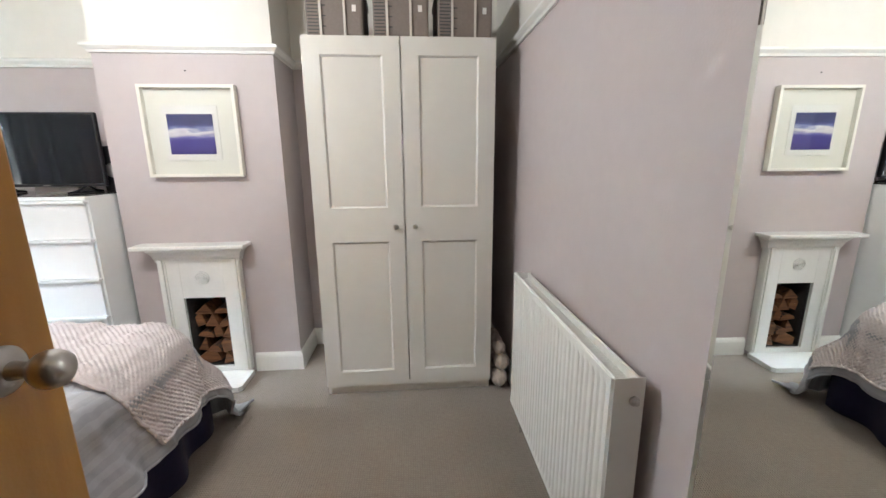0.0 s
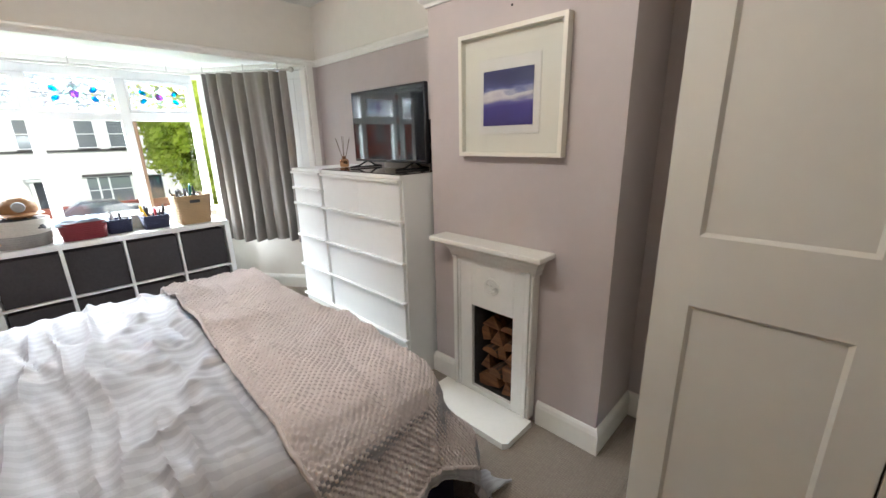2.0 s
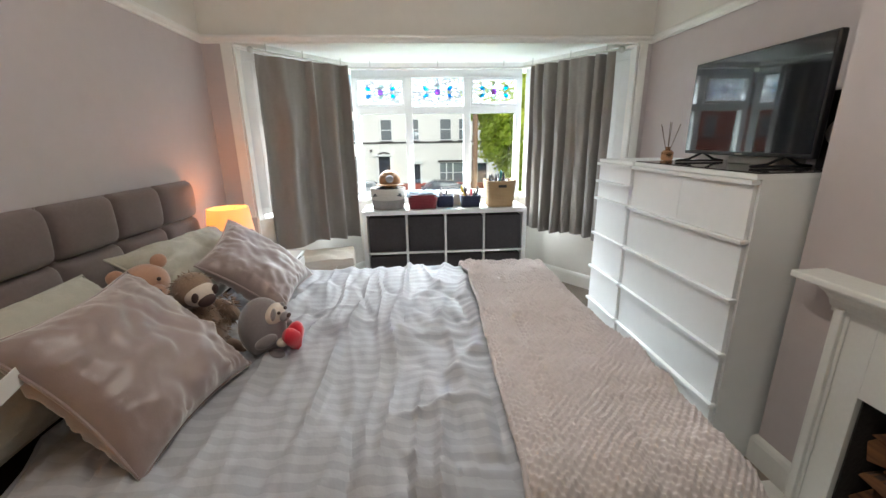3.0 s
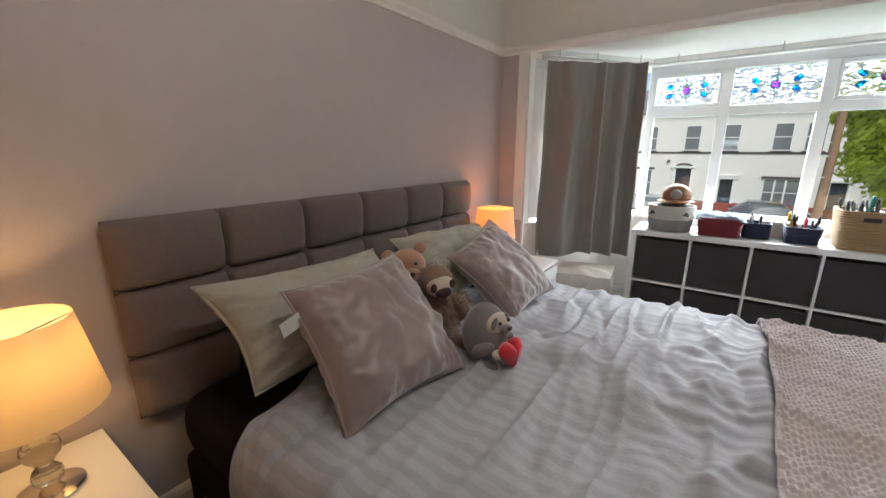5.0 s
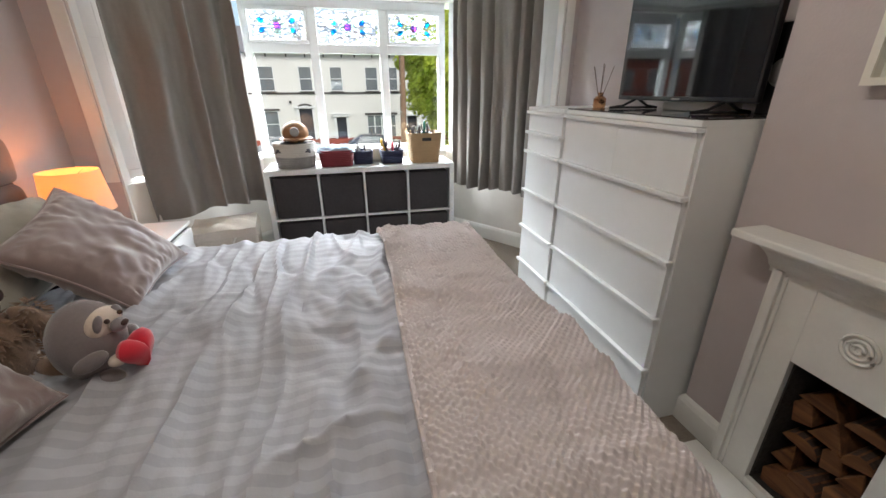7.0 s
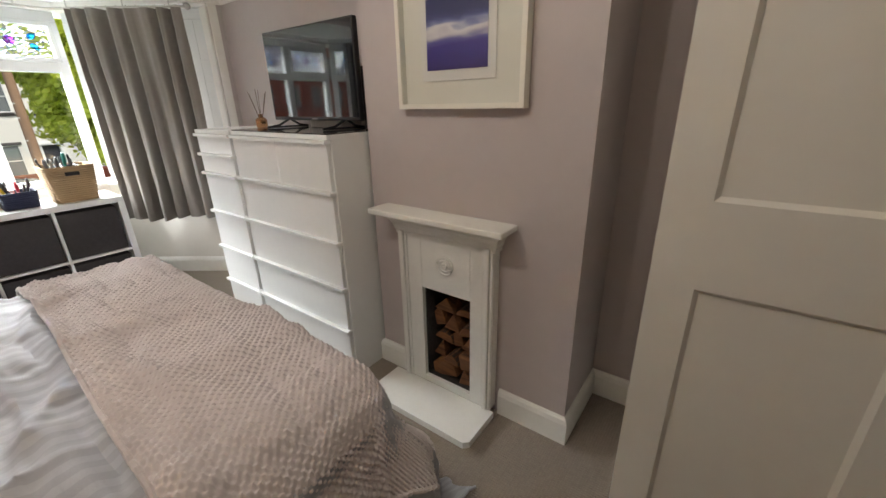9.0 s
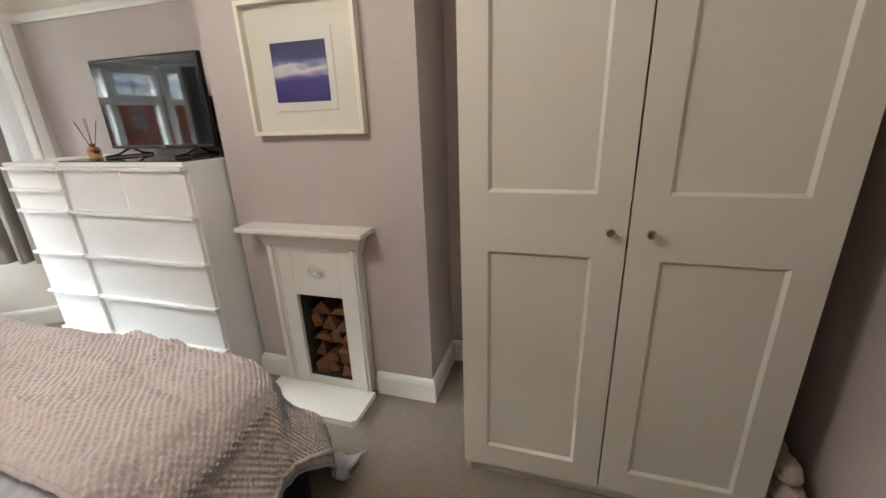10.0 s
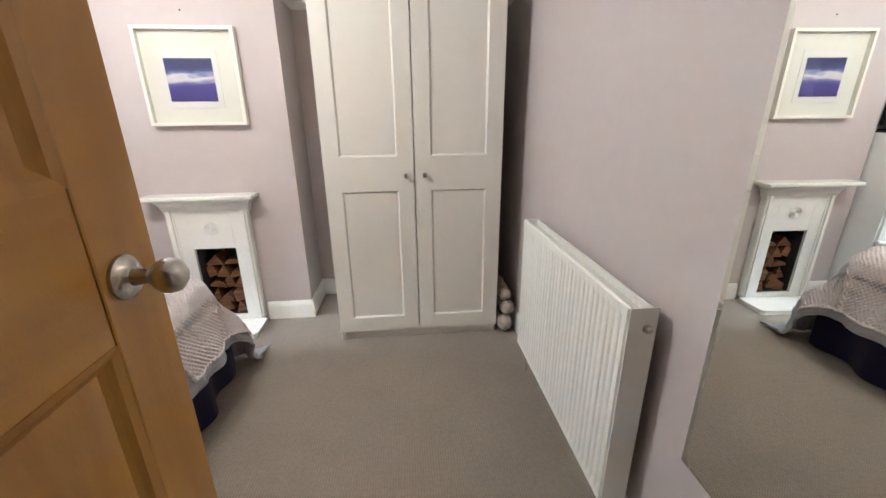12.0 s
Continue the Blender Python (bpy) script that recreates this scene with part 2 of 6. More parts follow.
# leaves let light through
for LM in (LEAF,):
    n, l, p = nodes_of(LM)
    tr, ms = n.new("ShaderNodeBsdfTranslucent"), n.new("ShaderNodeMixShader")
    l.new(p.inputs["Base Color"].links[0].from_socket, tr.inputs[0])
    ms.inputs[0].default_value = 0.6
    l.new(p.outputs[0], ms.inputs[1])
    l.new(tr.outputs[0], ms.inputs[2])
    l.new(ms.outputs[0], n["Material Output"].inputs[0])


def clear(name, tint=(1, 1, 1), gloss=1.0):
    m = bpy.data.materials.new(name)
    m.use_nodes = True
    n, l = m.node_tree.nodes, m.node_tree.links
    n.remove(n["Principled BSDF"])
    t, g, f, x = n.new("ShaderNodeBsdfTransparent"), n.new("ShaderNodeBsdfGlossy"), n.new("ShaderNodeLayerWeight"), n.new("ShaderNodeMixShader")
    t.inputs[0].default_value = (*tint, 1)
    g.inputs["Roughness"].default_value = 0.02
    pw, k = n.new("ShaderNodeMath"), n.new("ShaderNodeMath")
    pw.operation, k.operation = "POWER", "MULTIPLY_ADD"
    pw.inputs[1].default_value = 5.0
    k.inputs[1].default_value, k.inputs[2].default_value = 0.5 * gloss, 0.035 * gloss
    l.new(f.outputs["Facing"], pw.inputs[0])
    l.new(pw.outputs[0], k.inputs[0])
    l.new(k.outputs[0], x.inputs[0])
    l.new(t.outputs[0], x.inputs[1])
    l.new(g.outputs[0], x.inputs[2])
    l.new(x.outputs[0], n["Material Output"].inputs[0])
    return m


PANE = clear("clear_glass", (0.96, 0.97, 0.97))
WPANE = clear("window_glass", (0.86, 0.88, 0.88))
PURPLE, BLUE, AQUA = clear("purple_glass", (0.62, 0.25, 0.95)), clear("blue_glass", (0.08, 0.60, 0.98)), clear("pale_green_glass", (0.80, 0.95, 0.90))
OBSC = bpy.data.materials.new("rippled_obscure_glass")
OBSC.use_nodes = True
n, l = OBSC.node_tree.nodes, OBSC.node_tree.links
n.remove(n["Principled BSDF"])
rf, gl, fr, xs = n.new("ShaderNodeBsdfRefraction"), n.new("ShaderNodeBsdfGlossy"), n.new("ShaderNodeFresnel"), n.new("ShaderNodeMixShader")
rf.inputs["IOR"].default_value, rf.inputs["Roughness"].default_value, rf.inputs["Color"].default_value = 1.45, 0.05, (0.98, 1.0, 1.0, 1)
gl.inputs["Roughness"].default_value = 0.1
vo, bp, ge, sc = n.new("ShaderNodeTexNoise"), n.new("ShaderNodeBump"), n.new("ShaderNodeNewGeometry"), n.new("ShaderNodeMapping")
sc.inputs["Scale"].default_value = (1.0, 1.0, 2.2)
vo.inputs["Scale"].default_value, vo.inputs["Detail"].default_value, vo.inputs["Distortion"].default_value = 17, 1.0, 1.2
bp.inputs["Strength"].default_value, bp.inputs["Distance"].default_value = 1.0, 0.03
l.new(ge.outputs["Position"], sc.inputs["Vector"])
l.new(sc.outputs[0], vo.inputs["Vector"])
l.new(vo.outputs[0], bp.inputs["Height"])
for q in (rf, gl, fr):
    l.new(bp.outputs[0], q.inputs["Normal"])
l.new(fr.outputs[0], xs.inputs[0])
l.new(rf.outputs[0], xs.inputs[1])
l.new(gl.outputs[0], xs.inputs[2])
l.new(xs.outputs[0], n["Material Output"].inputs[0])

MIRROR = mat("mirror_silver", (0.86, 0.88, 0.86), 0.01, 0.0, 5, metal=1.0)

SHADE = bpy.data.materials.new("cream_lampshade")
SHADE.use_nodes = True
n, l = SHADE.node_tree.nodes, SHADE.node_tree.links
n.remove(n["Principled BSDF"])
df, tl, xs = n.new("ShaderNodeBsdfDiffuse"), n.new("ShaderNodeBsdfTranslucent"), n.new("ShaderNodeMixShader")
df.inputs[0].default_value, tl.inputs[0].default_value = (0.75, 0.71, 0.60, 1), (0.85, 0.74, 0.52, 1)
xs.inputs[0].default_value = 0.5
l.new(df.outputs[0], xs.inputs[1])
l.new(tl.outputs[0], xs.inputs[2])
l.new(xs.outputs[0], n["Material Output"].inputs[0])

# seascape print: deep blue with a pale band of cloud
PRINT = mat("blue_seascape_print", (0.05, 0.05, 0.3), 0.5, 0.05, 5)
n, l, p = nodes_of(PRINT)
g, sp = n.new("ShaderNodeTexCoord"), n.new("ShaderNodeSeparateXYZ")
l.new(g.outputs["Generated"], sp.inputs[0])
nz = n.new("ShaderNodeTexNoise")
mp = n.new("ShaderNodeMapping")
mp.inputs["Scale"].default_value, mp.inputs["Rotation"].default_value = (2.0, 1, 6), (0, 0.35, 0)
l.new(g.outputs["Generated"], mp.inputs[0])
l.new(mp.outputs[0], nz.inputs["Vector"])
nz.inputs["Scale"].default_value, nz.inputs["Detail"].default_value = 1.0, 6
ad = n.new("ShaderNodeMath")
ad.operation = "MULTIPLY_ADD"
ad.inputs[1].default_value = 0.42
l.new(nz.outputs[0], ad.inputs[0])
l.new(sp.outputs["Z"], ad.inputs[2])
r = n.new("ShaderNodeValToRGB")
e = r.color_ramp.elements
e[0].position, e[0].color = 0.2, (0.035, 0.022, 0.17, 1)
e[1].position, e[1].color = 1.0, (0.03, 0.035, 0.13, 1)
for pos, c in ((0.50, (0.05, 0.035, 0.24, 1)), (0.62, (0.12, 0.11, 0.34, 1)), (0.72, (0.55, 0.50, 0.55, 1)), (0.79, (0.70, 0.66, 0.66, 1)), (0.86, (0.20, 0.22, 0.42, 1)), (0.92, (0.06, 0.07, 0.22, 1))):
    k = e.new(pos)
    k.color = c
l.new(ad.outputs[0], r.inputs[0])
l.new(r.outputs[0], p.inputs["Base Color"])

# ---- mesh helpers ----
def smooth01(x):
    x = min(1.0, max(0.0, x))
    return x * x * (3 - 2 * x)


BASE = {}


def thing(name, at, label, category, group=""):
    ob = new(name)
    ob.location = at
    BASE[ob] = Vector(at)
    return tagged(ob, label, category, group)


def part(name, bm, material, parent=None, label="", smooth=False, kind=""):
    me = bpy.data.meshes.new(name)
    b = BASE.get(parent, Vector((0, 0, 0)))
    if b.length:
        bmesh.ops.translate(bm, vec=-b, verts=bm.verts)
    bm.normal_update()
    bm.to_mesh(me)
    bm.free()
    for m in (material if isinstance(material, (list, tuple)) else [material]):
        me.materials.append(m)
    if smooth:
        for f in me.polygons:
            f.use_smooth = True
        me.set_sharp_from_angle(angle=radians(40))
    ob = new(name, me)
    if parent:
        ob.parent = parent
        BASE[ob] = b
    return tagged(ob, label, kind=kind)


def solid(name, bm, material, label, category="", kind="", smooth=False, group=""):
    """A thing of one mesh."""
    return tagged(part(name, bm, material, None, label, smooth, kind), category=category, group=group)


def boxes(*bs, bevel=0.0, seg=2):
    bm = bmesh.new()
    for x0, x1, y0, y1, z0, z1 in bs:
        r = bmesh.ops.create_cube(bm, size=1)
        for v in r["verts"]:
            v.co = Vector(((x0 + x1) / 2 + v.co.x * (x1 - x0), (y0 + y1) / 2 + v.co.y * (y1 - y0), (z0 + z1) / 2 + v.co.z * (z1 - z0)))
    if bevel:
        bmesh.ops.bevel(bm, geom=bm.edges[:], offset=bevel, segments=seg, affect="EDGES", profile=0.5)
    return bm


def sweep(pts, profile, closed=False):
    """Sweeps a closed profile of (out, z) along a plan line; out is to the line's left."""
    bm = bmesh.new()
    n = len(pts)
    rings = []
    for i, q in enumerate(pts):
        q = Vector(q)
        a = Vector(pts[i - 1]) if (i or closed) else None
        b = Vector(pts[(i + 1) % n]) if (i < n - 1 or closed) else None
        d1 = (q - a).normalized() if a is not None else (b - q).normalized()
        d2 = (b - q).normalized() if b is not None else d1
        n1, n2 = Vector((-d1.y, d1.x)), Vector((-d2.y, d2.x))
        m = (n1 + n2).normalized()
        m /= max(0.3, m.dot(n1))
        rings.append([bm.verts.new((q.x + m.x * o, q.y + m.y * o, z)) for o, z in profile])
    k = len(profile)
    for i in range(n if closed else n - 1):
        r0, r1 = rings[i], rings[(i + 1) % n]
        for j in range(k):
            bm.faces.new((r0[j], r0[(j + 1) % k], r1[(j + 1) % k], r1[j]))
    if not closed:
        bm.faces.new(rings[0])
        bm.faces.new(rings[-1][::-1])
    bmesh.ops.recalc_face_normals(bm, faces=bm.faces)
    return bm


def rect(o0, o1, z0, z1):
    return [(o0, z0), (o1, z0), (o1, z1), (o0, z1)]


def prism(poly, z0, z1):
    bm = bmesh.new()
    lo = [bm.verts.new((x, y, z0)) for x, y in poly]
    hi = [bm.verts.new((x, y, z1)) for x, y in poly]
    bm.faces.new(lo[::-1])
    bm.faces.new(hi)
    for i in range(len(poly)):
        j = (i + 1) % len(poly)
        bm.faces.new((lo[i], lo[j], hi[j], hi[i]))
    bmesh.ops.recalc_face_normals(bm, faces=bm.faces)
    return bm


def lathe(c, profile, seg=32, axis="Z", sx=1.0, sy=1.0):
    """Turns (radius, height) round an axis through c."""
    bm = bmesh.new()
    rings = []
    for r, h in profile:
        ring = []
        for i in range(seg):
            a = 2 * math.pi * i / seg
            v = Vector((r * math.cos(a) * sx, r * math.sin(a) * sy, h))
            if axis == "Y":
                v = Vector((v.x, v.z, v.y))
            elif axis == "X":
                v = Vector((v.z, v.x, v.y))
            ring.append(bm.verts.new(v + Vector(c)))
        rings.append(ring)
    for a, b in zip(rings, rings[1:]):
        for i in range(seg):
            j = (i + 1) % seg
            bm.faces.new((a[i], a[j], b[j], b[i]))
    for ring, (r, h) in ((rings[0], profile[0]), (rings[-1], profile[-1])):
        if r > 1e-4:
            bm.faces.new(ring)
    bmesh.ops.remove_doubles(bm, verts=bm.verts, dist=1e-5)
    bmesh.ops.recalc_face_normals(bm, faces=bm.faces)
    return bm


def tube(pts, r, seg=10, closed=False):
    bm = bmesh.new()
    pts = [Vector(p) for p in pts]
    rings = []
    up = Vector((0, 0, 1))
    for i, q in enumerate(pts):
        a = pts[i - 1] if (i or closed) else q
        b = pts[(i + 1) % len(pts)] if (i < len(pts) - 1 or closed) else q
        d = (b - a).normalized()
        s = d.cross(up if abs(d.z) < 0.95 else Vector((1, 0, 0))).normalized()
        t = d.cross(s)
        rr = r[i] if isinstance(r, (list, tuple)) else r
        rings.append([bm.verts.new(q + (s * math.cos(k * 2 * math.pi / seg) + t * math.sin(k * 2 * math.pi / seg)) * rr) for k in range(seg)])
    n = len(pts)
    for i in range(n if closed else n - 1):
        a, b = rings[i], rings[(i + 1) % n]
        for k in range(seg):
            bm.faces.new((a[k], a[(k + 1) % seg], b[(k + 1) % seg], b[k]))
    if not closed:
        bm.faces.new(rings[0])
        bm.faces.new(rings[-1][::-1])
    bmesh.ops.recalc_face_normals(bm, faces=bm.faces)
    return bm


def grid(fn, nu, nv, uv=None, thick=0.0):
    """A sheet of nu x nv cells from fn(u, v)."""
    us, vs = np.linspace(0, 1, nu + 1), np.linspace(0, 1, nv + 1)
    co = [fn(u, v) for v in vs for u in us]
    fs = [(j * (nu + 1) + i, j * (nu + 1) + i + 1, (j + 1) * (nu + 1) + i + 1, (j + 1) * (nu + 1) + i) for j in range(nv) for i in range(nu)]
    me = bpy.data.meshes.new("sheet")
    me.from_pydata([tuple(c) for c in co], [], fs)
    bm = bmesh.new()
    bm.from_mesh(me)
    bpy.data.meshes.remove(me)
    if uv:
        lay = bm.loops.layers.uv.new("UVMap")
        bm.verts.index_update()
        for f in bm.faces:
            for lp in f.loops:
                i = lp.vert.index
                lp[lay].uv = uv(us[i % (nu + 1)], vs[i // (nu + 1)])
    if thick:
        bm.normal_update()
        bmesh.ops.solidify(bm, geom=bm.faces[:], thickness=thick)
    return bm


def merge(*bms):
    """Joins meshes; each may be (bm, material index)."""
    out = bmesh.new()
    for b in bms:
        b, k = b if isinstance(b, tuple) else (b, 0)
        me = bpy.data.meshes.new("t")
        for f in b.faces:
            f.material_index = k
        b.to_mesh(me)
        b.free()
        out.from_mesh(me)
        bpy.data.meshes.remove(me)
    return out


def ball(c, r, s=(1, 1, 1), rot=(0, 0, 0), sub=3, rough=0.0):
    bm = bmesh.new()
    bmesh.ops.create_icosphere(bm, subdivisions=sub, radius=r)
    if rough:
        for v in bm.verts:
            v.co *= 1 + rough * noise.noise(v.co * (2.2 / r))
    bmesh.ops.transform(bm, matrix=pose(*c, *rot) @ Matrix.Diagonal((*s, 1)), verts=bm.verts)
    return bm

# ---- structure ----
def wall(name, bm, material=WALL, label="mauve-grey painted plaster wall"):
    return solid(name, bm, material, label, kind="structure")


T = 0.14
wall("floor", boxes((-4.9, RIGHT_X + T, HEAD_Y - 1.6, BACK_Y + T, -0.12, 0.0)), CARPET, "taupe loop-pile fitted carpet")
wall("ceiling", boxes((WIN_X - T, RIGHT_X + T, HEAD_Y - 1.6, BACK_Y + T, CEIL, CEIL + 0.12)), CEILING, "plain white plaster ceiling")


def two_tone(name, *bs):
    """A wall that is mauve up to the picture rail and cream above it."""
    low = [(a, b, c, d, e, min(f, RAIL)) for a, b, c, d, e, f in bs if e < RAIL]
    high = [(a, b, c, d, max(e, RAIL), f) for a, b, c, d, e, f in bs if f > RAIL]
    if low:
        wall(name, boxes(*low))
    if high:
        wall(name + "_frieze", boxes(*high), FRIEZE, "cream-white painted wall above the picture rail")


two_tone("wall_back", (WIN_X - T, RIGHT_X + T, BACK_Y, BACK_Y + T, 0, CEIL))
two_tone("wall_side", (RIGHT_X, RIGHT_X + T, HEAD_Y - 1.6, BACK_Y, 0, CEIL))
two_tone("wall_head", (WIN_X - T, -0.51, HEAD_Y - T, HEAD_Y, 0, CEIL), (0.33, RIGHT_X, HEAD_Y - T, HEAD_Y, 0, CEIL), (-0.51, 0.33, HEAD_Y - T, HEAD_Y, 2.02, CEIL))
two_tone("wall_window", (WIN_X - T, WIN_X, HEAD_Y, BAY[0][1], 0, CEIL), (WIN_X - T, WIN_X, BAY[3][1], BACK_Y, 0, CEIL), (WIN_X - T, WIN_X, BAY[0][1], BAY[3][1], 2.06, CEIL))
wall("wall_landing", boxes((-1.0, -0.9, HEAD_Y - 1.6, HEAD_Y - T, 0, CEIL), (-0.9, RIGHT_X, HEAD_Y - 1.72, HEAD_Y - 1.6, 0, CEIL)), FRIEZE, "cream painted landing wall")
# chimney breast, hollow behind the fire opening
FX0, FX1, FZ0, FZ1 = -1.555, -1.295, 0.06, 0.555
two_tone("wall_chimney_breast", (BREAST_L, FX0, BREAST_Y, BACK_Y, 0, CEIL), (FX1, BREAST_R, BREAST_Y, BACK_Y, 0, CEIL), (FX0, FX1, BREAST_Y, BACK_Y, FZ1, CEIL), (FX0, FX1, BREAST_Y, BACK_Y, 0, FZ0))
for v, l_ in ((boxes((WIN_X - 0.001, WIN_X + 0.012, BAY[0][1] - 0.075, BAY[0][1], 0.8, 2.06), (WIN_X - T, WIN_X - 0.002, BAY[0][1] + 0.001, BAY[0][1] + 0.015, 0.0, 2.06), bevel=0.003), "bay_trim"), (boxes((WIN_X - 0.001, WIN_X + 0.012, BAY[3][1], BAY[3][1] + 0.06, 0.8, 2.06), (WIN_X - T, WIN_X - 0.002, BAY[3][1] - 0.015, BAY[3][1] - 0.001, 0.0, 2.06), bevel=0.003), "bay_trim")):
    wall(l_, v, GLOSS, "white painted edge of the bay opening")

RAILP = [(0, RAIL - 0.022), (0.012, RAIL - 0.022), (0.016, RAIL - 0.008), (0.026, RAIL), (0.036, RAIL + 0.010), (0.036, RAIL + 0.022), (0.022, RAIL + 0.030), (0, RAIL + 0.030)]
SKIRT = [(0, 0), (0.018, 0), (0.018, 0.10), (0.013, 0.118), (0.006, 0.128), (0, 0.13)]
wall("picture_rail", sweep([(RIGHT_X, HEAD_Y), (RIGHT_X, BACK_Y), (BREAST_R, BACK_Y), (BREAST_R, BREAST_Y), (BREAST_L, BREAST_Y), (BREAST_L, BACK_Y), (WIN_X, BACK_Y), (WIN_X, HEAD_Y), (RIGHT_X, HEAD_Y)], RAILP), GLOSS, "white moulded picture rail")
wall("baseboard", sweep([(0.40, HEAD_Y), (RIGHT_X, HEAD_Y), (RIGHT_X, BACK_Y), (BREAST_R, BACK_Y), (BREAST_R, BREAST_Y), (-1.165, BREAST_Y)], SKIRT), GLOSS, "white gloss moulded skirting board")
wall("baseboard", sweep([(-1.700, BREAST_Y), (BREAST_L, BREAST_Y), (BREAST_L, BACK_Y), (WIN_X, BACK_Y), (WIN_X, 2.77)], SKIRT), GLOSS, "white gloss moulded skirting board")
wall("baseboard", sweep([(WIN_X, -0.21), (WIN_X, HEAD_Y), (-0.58, HEAD_Y)], SKIRT), GLOSS, "white gloss moulded skirting board")
wall("baseboard", sweep([(x, y) for x, y in BAY], [(-o, z) for o, z in SKIRT]), GLOSS, "white gloss skirting board round the bay")

# bay
bay_out = [(-3.70, -0.20), (-4.62, 0.47), (-4.62, 2.13), (-3.70, 2.76)]
WSILL, WHEAD, WTR = 0.80, 2.00, 1.645
wall("wall_bay", sweep(BAY, rect(0.0, 0.22, 0, WSILL - 0.03)), FRIEZE, "pale painted wall under the bay window")
wall("wall_bay_head", sweep(BAY, rect(0.0, 0.30, WHEAD + 0.012, 2.30)), CEILING, "white head above the bay window")
wall("ceiling_bay", prism([(WIN_X - T, -0.30), (-4.72, 0.36), (-4.72, 2.24), (WIN_X - T, 2.86)], 2.062, 2.30), CEILING, "flat white plaster ceiling of the bay")
wall("window_sill", sweep([(-3.95, -0.018), BAY[1], BAY[2], (-3.95, 2.589)], [(-0.035, WSILL - 0.028), (0.20, WSILL - 0.028), (0.20, WSILL), (-0.03, WSILL), (-0.04, WSILL - 0.01)]), GLOSS, "white window board")
wall("bay_cornice", sweep(BAY, [(-0.03, 2.028), (0.0, 2.018), (0.0, 2.061), (-0.03, 2.061)]), GLOSS, "white batten along the bay head")


def along(a, b, t, off):
    d = (Vector(b) - Vector(a)).normalized()
    q = Vector(a).lerp(Vector(b), t)
    return q + Vector((-d.y, d.x)) * off, math.atan2(d.y, d.x)


def seg_box(a, b, t0, t1, o0, o1, z0, z1, bevel=0.0):
    """A box along a wall line from a to b, between two fractions."""
    q0, ang = along(a, b, t0, 0)
    ln = (Vector(b) - Vector(a)).length * (t1 - t0)
    bm = boxes((0, ln, o0, o1, z0, z1), bevel=bevel)
    bmesh.ops.transform(bm, matrix=Matrix.Translation((q0.x, q0.y, 0)) @ Matrix.Rotation(ang, 4, "Z"), verts=bm.verts)
    return bm


def flower(win, a, b, t, z, scale=1.0):
    """The leaded flower of a top light: lead lines and pieces of coloured glass."""
    q, ang = along(a, b, t, 0.072)
    M = Matrix.Translation((q.x, q.y, z)) @ Matrix.Rotation(ang, 4, "Z") @ Matrix.Rotation(radians(90), 4, "X")

    def disc(cx, cy, rx, ry, rot, th, m, nm, point=False):
        bm = bmesh.new()
        vs = []
        for i in range(20):
            an = 2 * math.pi * i / 20
            r_ = 1.0 if not point else 1 + 0.35 * max(0, math.cos(an)) ** 6
            x, y = rx * r_ * math.cos(an), ry * math.sin(an)
            c, s = math.cos(radians(rot)), math.sin(radians(rot))
            vs.append(bm.verts.new((cx + x * c - y * s, cy + x * s + y * c, 0)))
        bm.faces.new(vs)
        e = bmesh.ops.extrude_face_region(bm, geom=bm.faces[:])
        bmesh.ops.translate(bm, vec=(0, 0, th), verts=[v for v in e["geom"] if isinstance(v, bmesh.types.BMVert)])
        bmesh.ops.recalc_face_normals(bm, faces=bm.faces)
        bmesh.ops.transform(bm, matrix=M @ Matrix.Scale(scale, 4), verts=bm.verts)
        o = part(nm, bm, m, win)
        o.visible_shadow = False

    def ring(cx, cy, rx, ry, rot=0):
        c, s = math.cos(radians(rot)), math.sin(radians(rot))
        ps = [M @ Vector(((cx + rx * math.cos(k) * c - ry * math.sin(k) * s) * scale, (cy + rx * math.cos(k) * s + ry * math.sin(k) * c) * scale, 0.003)) for k in np.linspace(0, 2 * math.pi, 20, endpoint=False)]
        return tube(ps, 0.0022, 5, True)
    disc(0, 0, 0.030, 0.030, 0, 0.004, PURPLE, "purple_glass")
    leads = [ring(0, 0, 0.031, 0.031)]
    for k in (0, 90, 180, 270):
        cx, cy = 0.048 * math.cos(radians(k)), 0.048 * math.sin(radians(k))
        disc(cx, cy, 0.026, 0.026, k, 0.003, AQUA, "petal_glass")
        leads.append(ring(cx, cy, 0.027, 0.027))
    for sx in (-1, 1):
        for sy in (-1, 1):
            disc(sx * 0.125, sy * 0.036, 0.027, 0.019, 35 * sx * sy, 0.004, BLUE, "blue_leaf_glass", True)
            leads.append(ring(sx * 0.125, sy * 0.036, 0.028, 0.020, 35 * sx * sy))
    return leads, M


